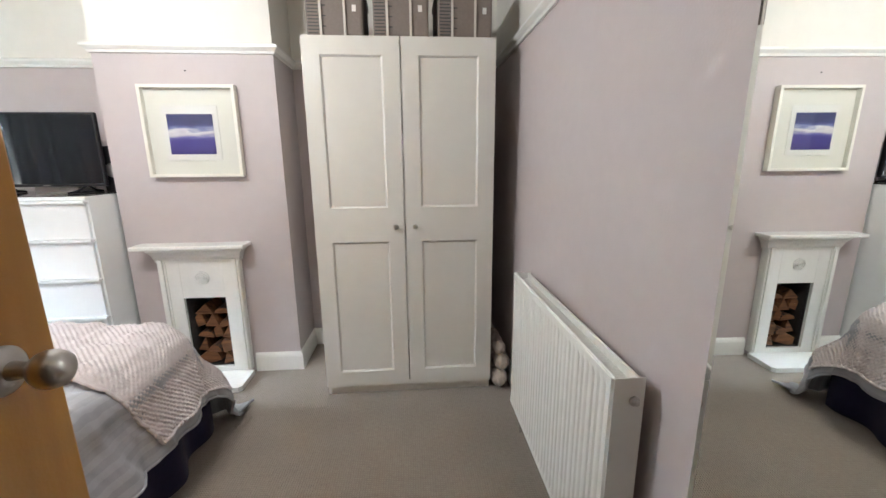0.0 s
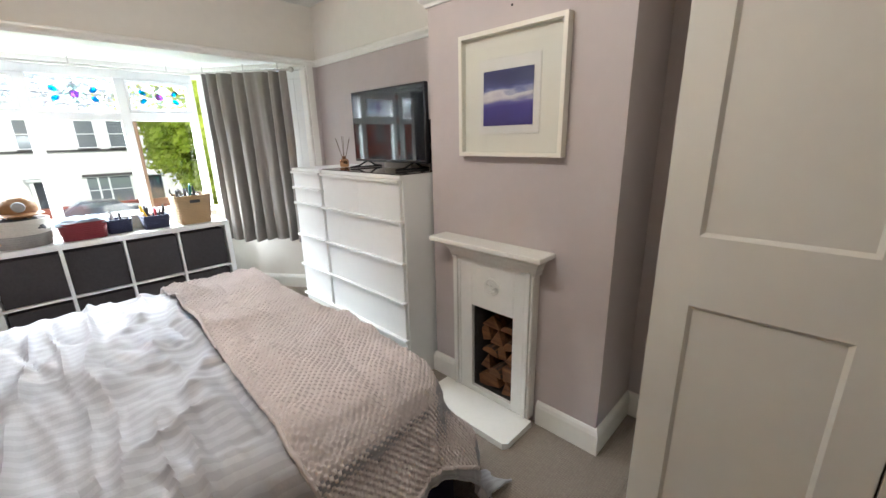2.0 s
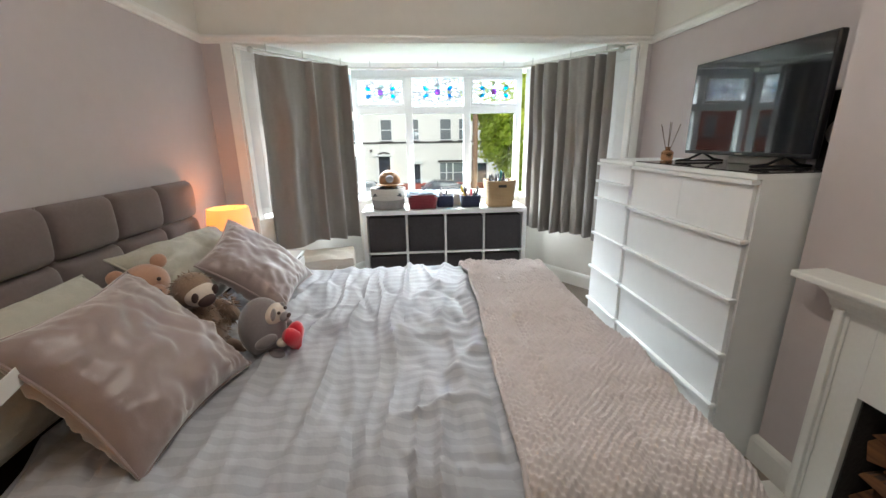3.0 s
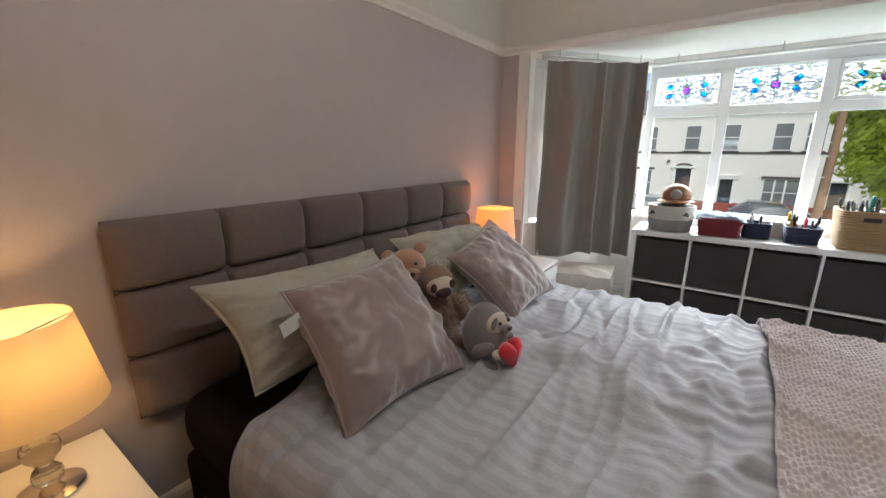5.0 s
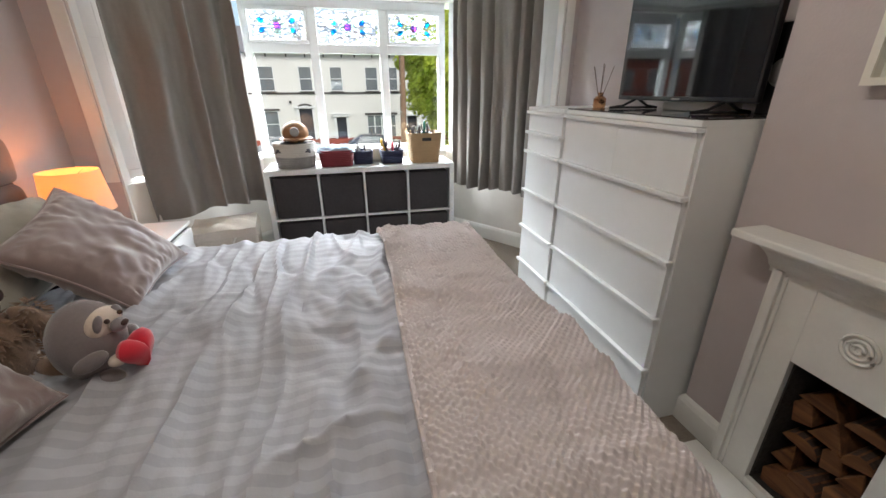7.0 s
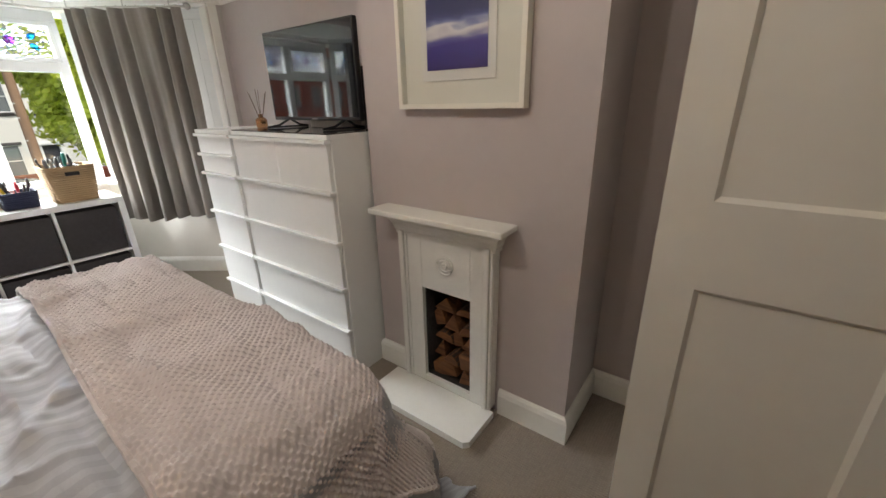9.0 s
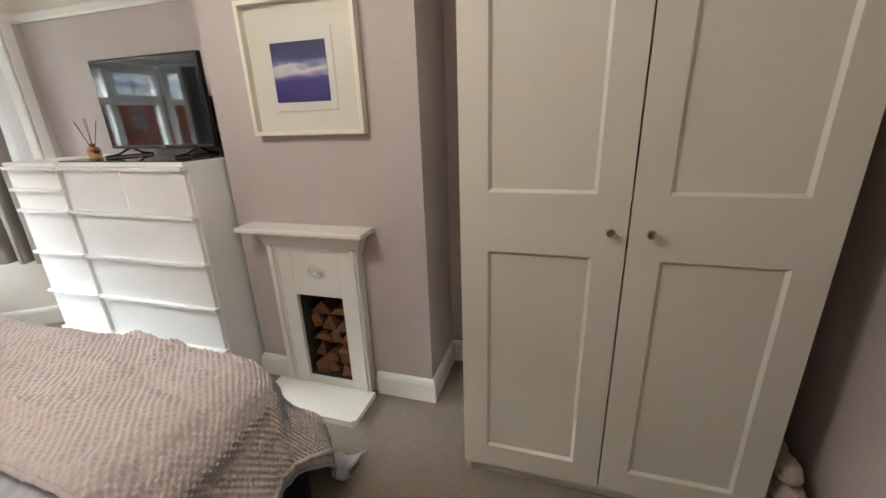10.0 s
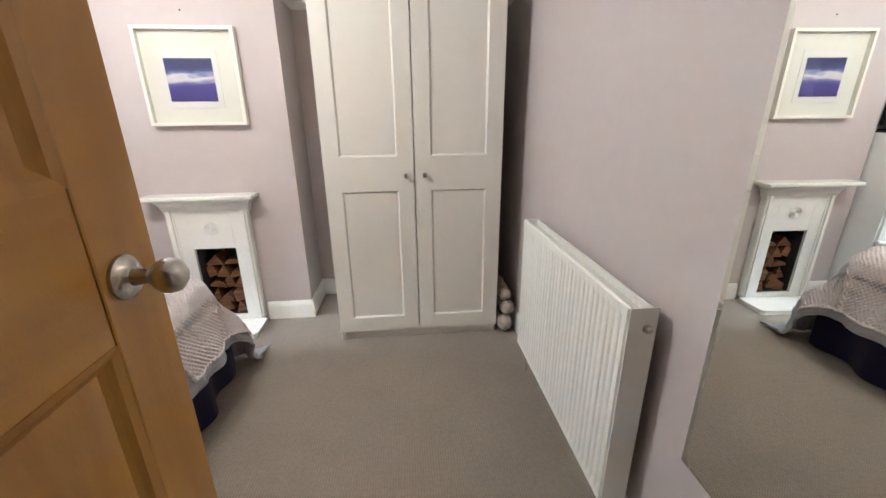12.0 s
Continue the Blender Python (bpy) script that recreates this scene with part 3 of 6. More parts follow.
def window(name, a, b, lights, flowers=True):
    """One face of the bay: frame, mullions, transom and panes."""
    L = (Vector(b) - Vector(a)).length
    win = thing(name, (a[0], a[1], WSILL), "white plastic-framed window with leaded coloured glass flowers in its top lights", "window")
    win["kind"] = "structure"
    part("window_frame", merge(seg_box(a, b, 0, 1, 0.04, 0.10, WSILL + 0.001, WSILL + 0.055, 0.004), seg_box(a, b, 0, 1, 0.04, 0.10, WHEAD - 0.055, WHEAD + 0.011, 0.004)), PVC, win)
    part("transom", seg_box(a, b, 0, 1, 0.035, 0.10, WTR - 0.035, WTR + 0.035, 0.004), PVC, win)
    for e0, e1 in ((0, lights[0][0]), (lights[-1][1], 1)):
        if e1 - e0 > 0.01:
            part("side_board", seg_box(a, b, e0, e1, 0.036, 0.099, WSILL + 0.056, WHEAD - 0.056, 0.002), PVC, win)
    for i, t in enumerate([lights[0][0], *[x[1] for x in lights]]):
        w_ = 0.035 if 0 < t < 1 else 0.06
        part("mullion", seg_box(a, b, max(0, t - w_ / L), min(1, t + w_ / L), 0.034, 0.101, WSILL + 0.056, WHEAD - 0.056, 0.004), PVC, win)
    leads = []
    for t0, t1, opens in lights:
        g0, g1 = t0 + 0.035 / L, t1 - 0.035 / L
        if opens:
            e = 0.022 / L
            part("sash", merge(seg_box(a, b, g0, g1, 0.028, 0.07, WTR + 0.036, WTR + 0.062, 0.003), seg_box(a, b, g0, g1, 0.028, 0.07, WHEAD - 0.085, WHEAD - 0.057, 0.003), seg_box(a, b, g0, g0 + e, 0.028, 0.07, WTR + 0.062, WHEAD - 0.085, 0.003), seg_box(a, b, g1 - e, g1, 0.028, 0.07, WTR + 0.062, WHEAD - 0.085, 0.003)), PVC, win)
            part("window_handle", merge(seg_box(a, b, (t0 + t1) / 2 - 0.05 / L, (t0 + t1) / 2 + 0.05 / L, 0.008, 0.02, WTR + 0.043, WTR + 0.053, 0.003), seg_box(a, b, (t0 + t1) / 2 - 0.012 / L, (t0 + t1) / 2 + 0.012 / L, 0.015, 0.03, WTR + 0.038, WTR + 0.058, 0.003)), PVC, win)
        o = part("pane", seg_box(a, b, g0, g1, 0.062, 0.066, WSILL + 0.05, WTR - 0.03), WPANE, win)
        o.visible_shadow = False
        o = part("pane", seg_box(a, b, g0, g1, 0.075, 0.079, WTR + 0.03, WHEAD - 0.05), OBSC, win, "rippled obscure glass pane")
        o.visible_shadow = False
        zc, tc = (WTR + WHEAD) / 2 - 0.01, (t0 + t1) / 2
        fl, M = flower(win, a, b, tc, zc, 0.95 if (t1 - t0) * L > 0.5 else 0.72)
        q0, q1 = along(a, b, g0, 0.069)[0], along(a, b, g1, 0.069)[0]
        qc = along(a, b, tc, 0.069)[0]
        leads += fl + [tube([(q0.x, q0.y, zc), (q1.x, q1.y, zc)], 0.0025, 5), tube([(qc.x, qc.y, WTR + 0.03), (qc.x, qc.y, WHEAD - 0.05)], 0.0025, 5)]
        hw = (t1 - t0) * L * 0.36
        leads.append(tube([M @ Vector((hw * 0.9 * math.cos(k), 0.085 * math.sin(k), 0.002)) for k in np.linspace(0, 2 * math.pi, 28, endpoint=False)], 0.002, 5, True))
    part("lead_lines", merge(*leads), LEAD, win)


window("window_1", BAY[1], BAY[2], [(0.0, 0.325, True), (0.325, 0.672, False), (0.672, 1.0, True)])
window("window_2", BAY[0], BAY[1], [(0.16, 0.58, False), (0.58, 1.0, False)])
window("window_3", BAY[2], BAY[3], [(0.0, 0.42, False), (0.42, 0.84, False)])

# doorway with the open pine door
DX, DY, DH = -0.47, 0.345, 1.99
door = thing("door_1", (DX, HEAD_Y, 0), "open orange pine four-panel door with a steel knob", "door")
door["kind"] = "structure"
ya, yb = HEAD_Y + 0.005, DY
for nm, b_ in (("stile", (DX - 0.04, DX, yb - 0.095, yb, 0.01, DH)), ("stile", (DX - 0.04, DX, ya, ya + 0.095, 0.01, DH)), ("muntin", (DX - 0.038, DX - 0.002, (ya + yb) / 2 - 0.045, (ya + yb) / 2 + 0.045, 0.2, 1.90))):
    part(nm, boxes(b_, bevel=0.003), PINE, door)
for z0, z1 in ((0.01, 0.21), (1.135, 1.305), (1.89, DH)):
    part("rail", boxes((DX - 0.039, DX - 0.001, ya + 0.095, yb - 0.095, z0, z1), bevel=0.003), PINE_X, door)
for y0, y1 in ((ya + 0.094, (ya + yb) / 2 - 0.044), ((ya + yb) / 2 + 0.044, yb - 0.094)):
    for z0, z1 in ((0.209, 1.136), (1.304, 1.891)):
        part("panel", boxes((DX - 0.027, DX - 0.013, y0, y1, z0, z1)), PINE, door)
        pr = [(DX - 0.013, 0.0), (DX - 0.001, 0.0), (DX - 0.004, 0.010), (DX - 0.009, 0.016), (DX - 0.013, 0.022)]
        bm = bmesh.new()
        rg = []
        for yy, zz, dy, dz in ((y0, z0, 1, 1), (y1, z0, -1, 1), (y1, z1, -1, -1), (y0, z1, 1, -1)):
            rg.append([bm.verts.new((px, yy + dy * o, zz + dz * o)) for px, o in pr])
        for i in range(4):
            for j in range(len(pr)):
                bm.faces.new((rg[i][j], rg[i][(j + 1) % 5], rg[(i + 1) % 4][(j + 1) % 5], rg[(i + 1) % 4][j]))
        bmesh.ops.recalc_face_normals(bm, faces=bm.faces)
        part("panel_moulding", bm, PINE, door)
KN = (DX, 0.285, 1.20)
part("door_handle", lathe((KN[0], KN[1], KN[2]), [(0.0, 0.0), (0.025, 0.0), (0.025, 0.004), (0.020, 0.009), (0.010, 0.011), (0.008, 0.026), (0.010, 0.031), (0.016, 0.036), (0.0195, 0.043), (0.020, 0.050), (0.0175, 0.058), (0.010, 0.064), (0.0, 0.066)], 40, "X"), STEEL, door, "brushed steel round door knob", smooth=True)
wall("door_trim", boxes((-0.585, -0.515, HEAD_Y, HEAD_Y + 0.018, 0, 2.05), (0.335, 0.40, HEAD_Y, HEAD_Y + 0.018, 0, 2.05), (-0.515, 0.335, HEAD_Y, HEAD_Y + 0.018, 2.025, 2.05), (-0.509, -0.475, HEAD_Y - T, HEAD_Y - 0.002, 0, 2.018), (0.30, 0.329, HEAD_Y - T, HEAD_Y - 0.002, 0, 2.018), bevel=0.003), GLOSS, "white gloss door surround")


# ---- wardrobe ----
def wardrobe():
    x0, x1, yf, yb, z1 = -0.61, 0.395, 2.105, 2.70, 2.035
    w = thing("wardrobe", (x0, yf, 0), "tall warm-white two-door shaker wardrobe with small steel knobs", "wardrobe")
    for e0 in (x0 + 0.002, x1 - 0.020):
        part("side_panel", boxes((e0, e0 + 0.018, yf + 0.022, yb, 0, z1 - 0.004)), WARD, w)
    part("carcass", boxes((x0 + 0.02, x1 - 0.02, yf + 0.022, yb, z1 - 0.03, z1 - 0.006), (x0 + 0.02, x1 - 0.02, yb - 0.01, yb, 0.06, z1 - 0.03), (x0 + 0.02, x1 - 0.02, yf + 0.022, yb - 0.01, 0.06, 0.08)), WARD, w)
    part("plinth", boxes((x0 + 0.02, x1 - 0.02, yf + 0.028, yf + 0.044, 0, 0.06)), WARD, w)
    xm = (x0 + x1) / 2
    for a, b, kx in ((x0, xm - 0.0028, xm - 0.050), (xm + 0.0028, x1, xm + 0.058)):
        zb, zt = 0.062, z1
        d = part("door", boxes((a + 0.002, b - 0.002, yf + 0.0165, yf + 0.020, zb + 0.002, zt - 0.002)), WARD, w)
        for e0, e1 in ((a, a + 0.09), (b - 0.09, b)):
            part("stile", boxes((e0, e1, yf, yf + 0.016, zb, zt)), WARD, d)
        for e0, e1 in ((zb, zb + 0.095), (zt - 0.09, zt), (0.962, 1.155)):
            part("rail", boxes((a + 0.09, b - 0.09, yf, yf + 0.016, e0, e1)), WARD, d)
        for z0_, z1_ in ((zb + 0.095, 0.962), (1.155, zt - 0.09)):
            part("door_panel", boxes((a + 0.0895, b - 0.0895, yf + 0.010, yf + 0.016, z0_ - 0.0005, z1_ + 0.0005)), WARD, d)
            bm = bmesh.new()
            rg = []
            for xx, zz, dx, dz in ((a + 0.09, z0_, 1, 1), (b - 0.09, z0_, -1, 1), (b - 0.09, z1_, -1, -1), (a + 0.09, z1_, 1, -1)):
                rg.append([bm.verts.new((xx + dx * o, yy, zz + dz * o)) for o, yy in ((0, yf + 0.0004), (0.010, yf + 0.0096), (0, yf + 0.0096))])
            for i in range(4):
                for j in range(3):
                    bm.faces.new((rg[i][j], rg[i][(j + 1) % 3], rg[(i + 1) % 4][(j + 1) % 3], rg[(i + 1) % 4][j]))
            bmesh.ops.recalc_face_normals(bm, faces=bm.faces)
            part("moulding", bm, WARD, d)
        part("knob", lathe((kx, yf, 1.048), [(0.0, 0.0), (0.008, 0.0), (0.006, -0.004), (0.005, -0.012), (0.012, -0.016), (0.014, -0.021), (0.012, -0.026), (0.0, -0.028)], 24, "Y"), STEEL, d, "small steel knob", smooth=True)


wardrobe()


def storage_box():
    b = thing("storage_box", (0, 0, 0), "taupe woven storage box with cream tapes on top of the wardrobe", "storage box", "boxes on the wardrobe")
    w, d, h = 0.285, 0.36, 0.26
    part("body", boxes((-w / 2, w / 2, 0, d, 0, h), bevel=0.012), BOXM, b)
    part("lid", boxes((-w / 2 - 0.004, w / 2 + 0.004, -0.004, d + 0.004, h - 0.03, h + 0.008), bevel=0.006), BOXM, b)
    for x in (-0.075, 0.045):
        part("tape", boxes((x, x + 0.012, -0.008, -0.0045, 0.002, h + 0.01), bevel=0.001), TAPE, b)
    bm = boxes(*[(-w / 2 + 0.008, -w / 2 + 0.06 + 0.02 * ((i * 7) % 3), -0.0035, -0.001, 0.015 + 0.016 * i, 0.020 + 0.016 * i) for i in range(14)])
    part("ribs", bm, STONE, b)
    part("tag", boxes((0.09, 0.11, -0.0045, -0.002, 0.12, 0.15)), LABEL, b)
    return b


sb = storage_box()
sb.matrix_basis = pose(-0.435, 2.125, 2.032, 0, 0, 1)
copy_thing(sb, pose(-0.10, 2.12, 2.032, 0, 0, -2))
copy_thing(sb, pose(0.235, 2.13, 2.032, 0, 0, 1.5))


# ---- chests of drawers ----
def chest(x0, x1, yf, rows, label, split):
    z1, yb = 1.23, yf + 0.48
    c = thing("chest_of_drawers", (x0, yf, 0), label, "chest of drawers", "pair of white chests")
    for e0 in (x0, x1 - 0.018):
        part("side_panel", boxes((e0, e0 + 0.018, yf + 0.022, yb, 0, z1 - 0.019)), MALM, c)
    part("back_panel", boxes((x0 + 0.018, x1 - 0.018, yb - 0.008, yb, 0.0, z1 - 0.02)), MALM, c)
    part("plinth", boxes((x0 + 0.018, x1 - 0.018, yf + 0.03, yf + 0.045, 0, 0.06)), MALM, c)
    part("top", boxes((x0, x1, yf, yb, z1 - 0.019, z1), bevel=0.0015), MALM, c)
    z = z1 - 0.019
    for i, h in enumerate(rows):
        cols = [(x0 + 0.0015, (x0 + x1) / 2 - 0.001), ((x0 + x1) / 2 + 0.001, x1 - 0.0015)] if (i == 0 and split) else [(x0 + 0.0015, x1 - 0.0015)]
        for a, b in cols:
            d = part("drawer", boxes((a + (0.009 if a < x0 + 0.1 else 0), b - (0.009 if b > x1 - 0.1 else 0), yf + 0.003, yf + 0.020, z - h - 0.0005, z - 0.0188), bevel=0.001), MALM, c)
            part("drawer_lip", boxes((a, b, yf - 0.015, yf + 0.020, z - 0.0185, z - 0.002), bevel=0.002), MALM, d)
        z -= h
    return c


chest(-2.700, -1.900, 2.255, [0.222, 0.236, 0.236, 0.236, 0.236], "wide white chest of six drawers with a smoked glass top", True)
chest(-3.112, -2.712, 2.250, [0.111, 0.111, 0.236, 0.236, 0.236, 0.236], "narrow white chest of six drawers beside the wide one", False)
solid("glass_top", boxes((-2.700, -1.902, 2.262, 2.735, 1.231, 1.236), bevel=0.001), BGLASS, "smoked glass sheet lying on the wide white chest", "glass top")


def television():
    t = thing("television", (-2.30, 2.52, 1.237), "black flat-screen television on two feet on the white chest", "television")
    x0, x1, y, z0, z1 = -2.655, -1.950, 2.50, 1.275, 1.712
    part("housing", boxes((x0, x1, y, y + 0.03, z0, z1), (x0 + 0.08, x1 - 0.08, y + 0.03, y + 0.06, z0 + 0.02, z1 - 0.14), bevel=0.006), BLACK, t)
    part("screen", boxes((x0 + 0.009, x1 - 0.009, y - 0.0015, y - 0.0002, z0 + 0.018, z1 - 0.009)), SCREEN, t, "glossy dark screen")
    part("badge", boxes((-2.31, -2.27, y - 0.003, y - 0.0002, z0 + 0.005, z0 + 0.011)), GREYB, t)
    for x in (x0 + 0.12, x1 - 0.12):
        part("foot", merge(tube([(x, y + 0.01, z0 + 0.005), (x - 0.01, y - 0.05, 1.25), (x - 0.015, y - 0.115, 1.242)], 0.006, 8), tube([(x, y + 0.02, z0 + 0.005), (x + 0.005, y + 0.07, 1.25), (x + 0.01, y + 0.12, 1.242)], 0.006, 8), tube([(x - 0.015, y - 0.115, 1.242), (x - 0.0, y, 1.243), (x + 0.01, y + 0.12, 1.242)], 0.005, 8)), BLACK, t, smooth=True)


television()
solid("set_top_box", boxes((-2.42, -2.16, 2.56, 2.70, 1.237, 1.272), bevel=0.004), LABEL, "pale slim box behind the television feet", "set-top box")
spk = thing("speaker", (-1.96, 2.62, 1.237), "black box loudspeaker with a pale cone behind the television", "speaker")
part("cabinet", boxes((-2.02, -1.905, 2.59, 2.73, 1.237, 1.52), bevel=0.004), BLACK, spk)
part("cone", lathe((-1.962, 2.59, 1.37), [(0.0, -0.004), (0.02, -0.006), (0.035, -0.002), (0.04, -0.005), (0.045, 0.0)], 24, "Y"), GREYB, spk, smooth=True)
dif = thing("reed_diffuser", (-2.86, 2.50, 1.231), "rose-gold glass reed diffuser with dark reeds on the chest", "reed diffuser")
part("bottle", lathe((-2.80, 2.50, 1.231), [(0, 0), (0.028, 0), (0.032, 0.01), (0.032, 0.045), (0.022, 0.055), (0.012, 0.06), (0.013, 0.075), (0.009, 0.075), (0.0, 0.06)], 24), GOLD, dif, smooth=True)
for i in range(6):
    a = i * 1.05 + 0.3
    part("reed", tube([(-2.80, 2.50, 1.25), (-2.80 + 0.06 * math.cos(a), 2.50 + 0.05 * math.sin(a), 1.42 + 0.01 * (i % 3))], 0.0016, 5), STICK, dif)


# ---- fireplace ----
def fireplace():
    f = thing("fireplace", (-1.45, BREAST_Y, 0), "white painted cast-iron bedroom fireplace filled with split logs", "fireplace")
    x0, x1 = -1.680, -1.185
    yf = BREAST_Y - 0.05
    part("surround", boxes((x0, FX0, yf, BREAST_Y - 0.001, 0.03, 0.84), (FX1, x1, yf, BREAST_Y - 0.001, 0.03, 0.84), (FX0, FX1, yf, BREAST_Y - 0.001, FZ1, 0.84), (FX0, FX1, yf, BREAST_Y - 0.001, 0.03, FZ0 + 0.005), bevel=0.002), FIRE, f)
    mould = [(0, 0.0), (0, 0.05), (-0.012, 0.05), (-0.012, 0.043), (-0.022, 0.036), (-0.022, 0.012), (-0.010, 0.006), (-0.010, 0)]
    for xa, s in ((x0, 1), (x1, -1)):
        bm = boxes((min(xa, xa + s * 0.012), max(xa, xa + s * 0.012), yf - 0.010, yf - 0.001, 0.04, 0.82), (min(xa + s * 0.012, xa + s * 0.036), max(xa + s * 0.012, xa + s * 0.036), yf - 0.020, yf - 0.001, 0.04, 0.815), (min(xa + s * 0.036, xa + s * 0.048), max(xa + s * 0.036, xa + s * 0.048), yf - 0.008, yf - 0.001, 0.04, 0.81), bevel=0.003)
        part("pilaster_moulding", bm, FIRE, f)
    part("cornice", sweep([(x1 + 0.002, BREAST_Y - 0.001), (x1 + 0.002, yf), (x0 - 0.002, yf), (x0 - 0.002, BREAST_Y - 0.001)], [(0.001, 0.80), (0.008, 0.80), (0.008, 0.812), (0.013, 0.822), (0.017, 0.840), (0.026, 0.858), (0.038, 0.872), (0.038, 0.888), (0.001, 0.888)]), FIRE, f)
    part("mantel_shelf", boxes((-1.785, -1.112, BREAST_Y - 0.135, BREAST_Y - 0.001, 0.889, 0.914), bevel=0.006, seg=3), FIRE, f)
    rc = (-1.423, yf, 0.690)
    part("rosette", merge(tube([(rc[0] + r_ * math.cos(k), yf - 0.003, rc[2] + r_ * math.sin(k)) for r_, k in [(0.040, q) for q in np.linspace(0, 6.28, 24)]], 0.0055, 6), tube([(rc[0] + 0.026 * math.cos(k), yf - 0.003, rc[2] + 0.026 * math.sin(k)) for k in np.linspace(0, 6.28, 20)], 0.0055, 6), tube([(rc[0] + 0.012 * math.cos(k), yf - 0.003, rc[2] + 0.012 * math.sin(k)) for k in np.linspace(0, 6.28, 16)], 0.0055, 6)), FIRE, f, smooth=True)
    part("hearth", prism([(-1.745, BREAST_Y - 0.052), (-1.745, 2.27), (-1.68, 2.20), (-1.185, 2.20), (-1.165, 2.22), (-1.165, BREAST_Y - 0.052)][::-1], 0.0, 0.032), FIRE, f)
    part("firebox", boxes((FX0 + 0.001, FX0 + 0.006, BREAST_Y - 0.03, BREAST_Y + 0.2, FZ0, FZ1), (FX1 - 0.006, FX1 - 0.001, BREAST_Y - 0.03, BREAST_Y + 0.2, FZ0, FZ1), (FX0 + 0.006, FX1 - 0.006, BREAST_Y + 0.19, BREAST_Y + 0.2, FZ0, FZ1), (FX0 + 0.006, FX1 - 0.006, BREAST_Y - 0.03, BREAST_Y + 0.19, FZ0 + 0.001, FZ0 + 0.008), (FX0 + 0.006, FX1 - 0.006, BREAST_Y - 0.03, BREAST_Y + 0.19, FZ1 - 0.006, FZ1 - 0.001)), SOOT, f)


fireplace()
rnd = random.Random(4)


def split_log(w, h, kind):
    """A wedge of firewood seen from its end, about 17 cm long."""
    bm = bmesh.new()
    if kind == 0:
        prof = [(-w / 2, -h / 2), (w / 2, -h / 2.3), (w / 2.4, h / 3), (0, h / 2), (-w / 2.2, h / 4)]
    elif kind == 1:
        prof = [(-w / 2, -h / 2), (w / 2, -h / 2), (0.1 * w, h / 2)]
    else:
        prof = [(w / 2 * math.cos(k), h / 2 * math.sin(k)) for k in np.linspace(0, math.pi, 7)]
    a = [bm.verts.new((x, 0, z)) for x, z in prof]
    b = [bm.verts.new((x * 0.95, 0.17, z * 0.95)) for x, z in prof]
    fs = [bm.faces.new(a), bm.faces.new(b[::-1])]
    for i in range(len(prof)):
        j = (i + 1) % len(prof)
        q = bm.faces.new((a[i], b[i], b[j], a[j]))
        q.material_index = 1 if (kind == 2 or i == 0) else 0
    bmesh.ops.recalc_face_normals(bm, faces=bm.faces)
    bmesh.ops.bevel(bm, geom=bm.edges[:], offset=0.003, segments=1, affect="EDGES")
    return bm


row_z = FZ0 + 0.01
logs = []
for r_i, (hh, ws) in enumerate(((0.085, (0.15, 0.09)), (0.10, (0.07, 0.09, 0.08)), (0.085, (0.11, 0.06, 0.07)), (0.09, (0.06, 0.10, 0.08)), (0.075, (0.12, 0.11)))):
    x = FX0 + 0.008
    for i, w_ in enumerate(ws):
        w_ = w_ * (FX1 - FX0 - 0.018) / sum(ws)
        k = (r_i + i) % 3
        bm = split_log(w_ * 0.97, hh, k)
        bmesh.ops.transform(bm, matrix=pose(x + w_ / 2, BREAST_Y - 0.02 + rnd.uniform(0, 0.05), row_z + hh / 2 - (hh / 2 if k == 2 else 0), 0, rnd.uniform(-16, 16), rnd.uniform(-6, 6)), verts=bm.verts)
        solid("log", bm, [LOG, BARK], "split brown firewood log stacked in the fire opening", "log", group="logs in the fireplace")
        x += w_
    row_z += hh * 0.96


# ---- framed picture ----
pc = thing("framed_picture", (-1.355, BREAST_Y, 1.59), "deep cream-framed picture of a blue seascape above the fireplace", "picture")
px0, px1, pz0, pz1, yf = -1.642, -1.096, 1.327, 1.858, BREAST_Y - 0.042
part("frame", boxes((px0, px0 + 0.018, yf, BREAST_Y - 0.001, pz0, pz1), (px1 - 0.018, px1, yf, BREAST_Y - 0.001, pz0, pz1), (px0 + 0.018, px1 - 0.018, yf, BREAST_Y - 0.001, pz1 - 0.018, pz1), (px0 + 0.018, px1 - 0.018, yf, BREAST_Y - 0.001, pz0, pz0 + 0.018)), PFRAME, pc)
part("mount", boxes((px0 + 0.018, px1 - 0.018, BREAST_Y - 0.010, BREAST_Y - 0.006, pz0 + 0.018, pz1 - 0.018)), MATB, pc)
part("inner_mount", boxes((-1.538, -1.217, BREAST_Y - 0.014, BREAST_Y - 0.0101, 1.425, 1.745), bevel=0.0015), LABEL, pc)
part("print", boxes((-1.512, -1.249, BREAST_Y - 0.016, BREAST_Y - 0.0141, 1.462, 1.695)), PRINT, pc, "blue seascape with white cloud")
o = part("glazing", boxes((px0 + 0.018, px1 - 0.018, yf + 0.006, yf + 0.008, pz0 + 0.018, pz1 - 0.018)), PANE, pc, "clear picture glass")
o.visible_shadow = False
solid("picture_hook", boxes((-1.378, -1.370, BREAST_Y - 0.006, BREAST_Y - 0.001, 1.935, 1.943), bevel=0.001), BLACK, "small dark nail above the picture", "nail")


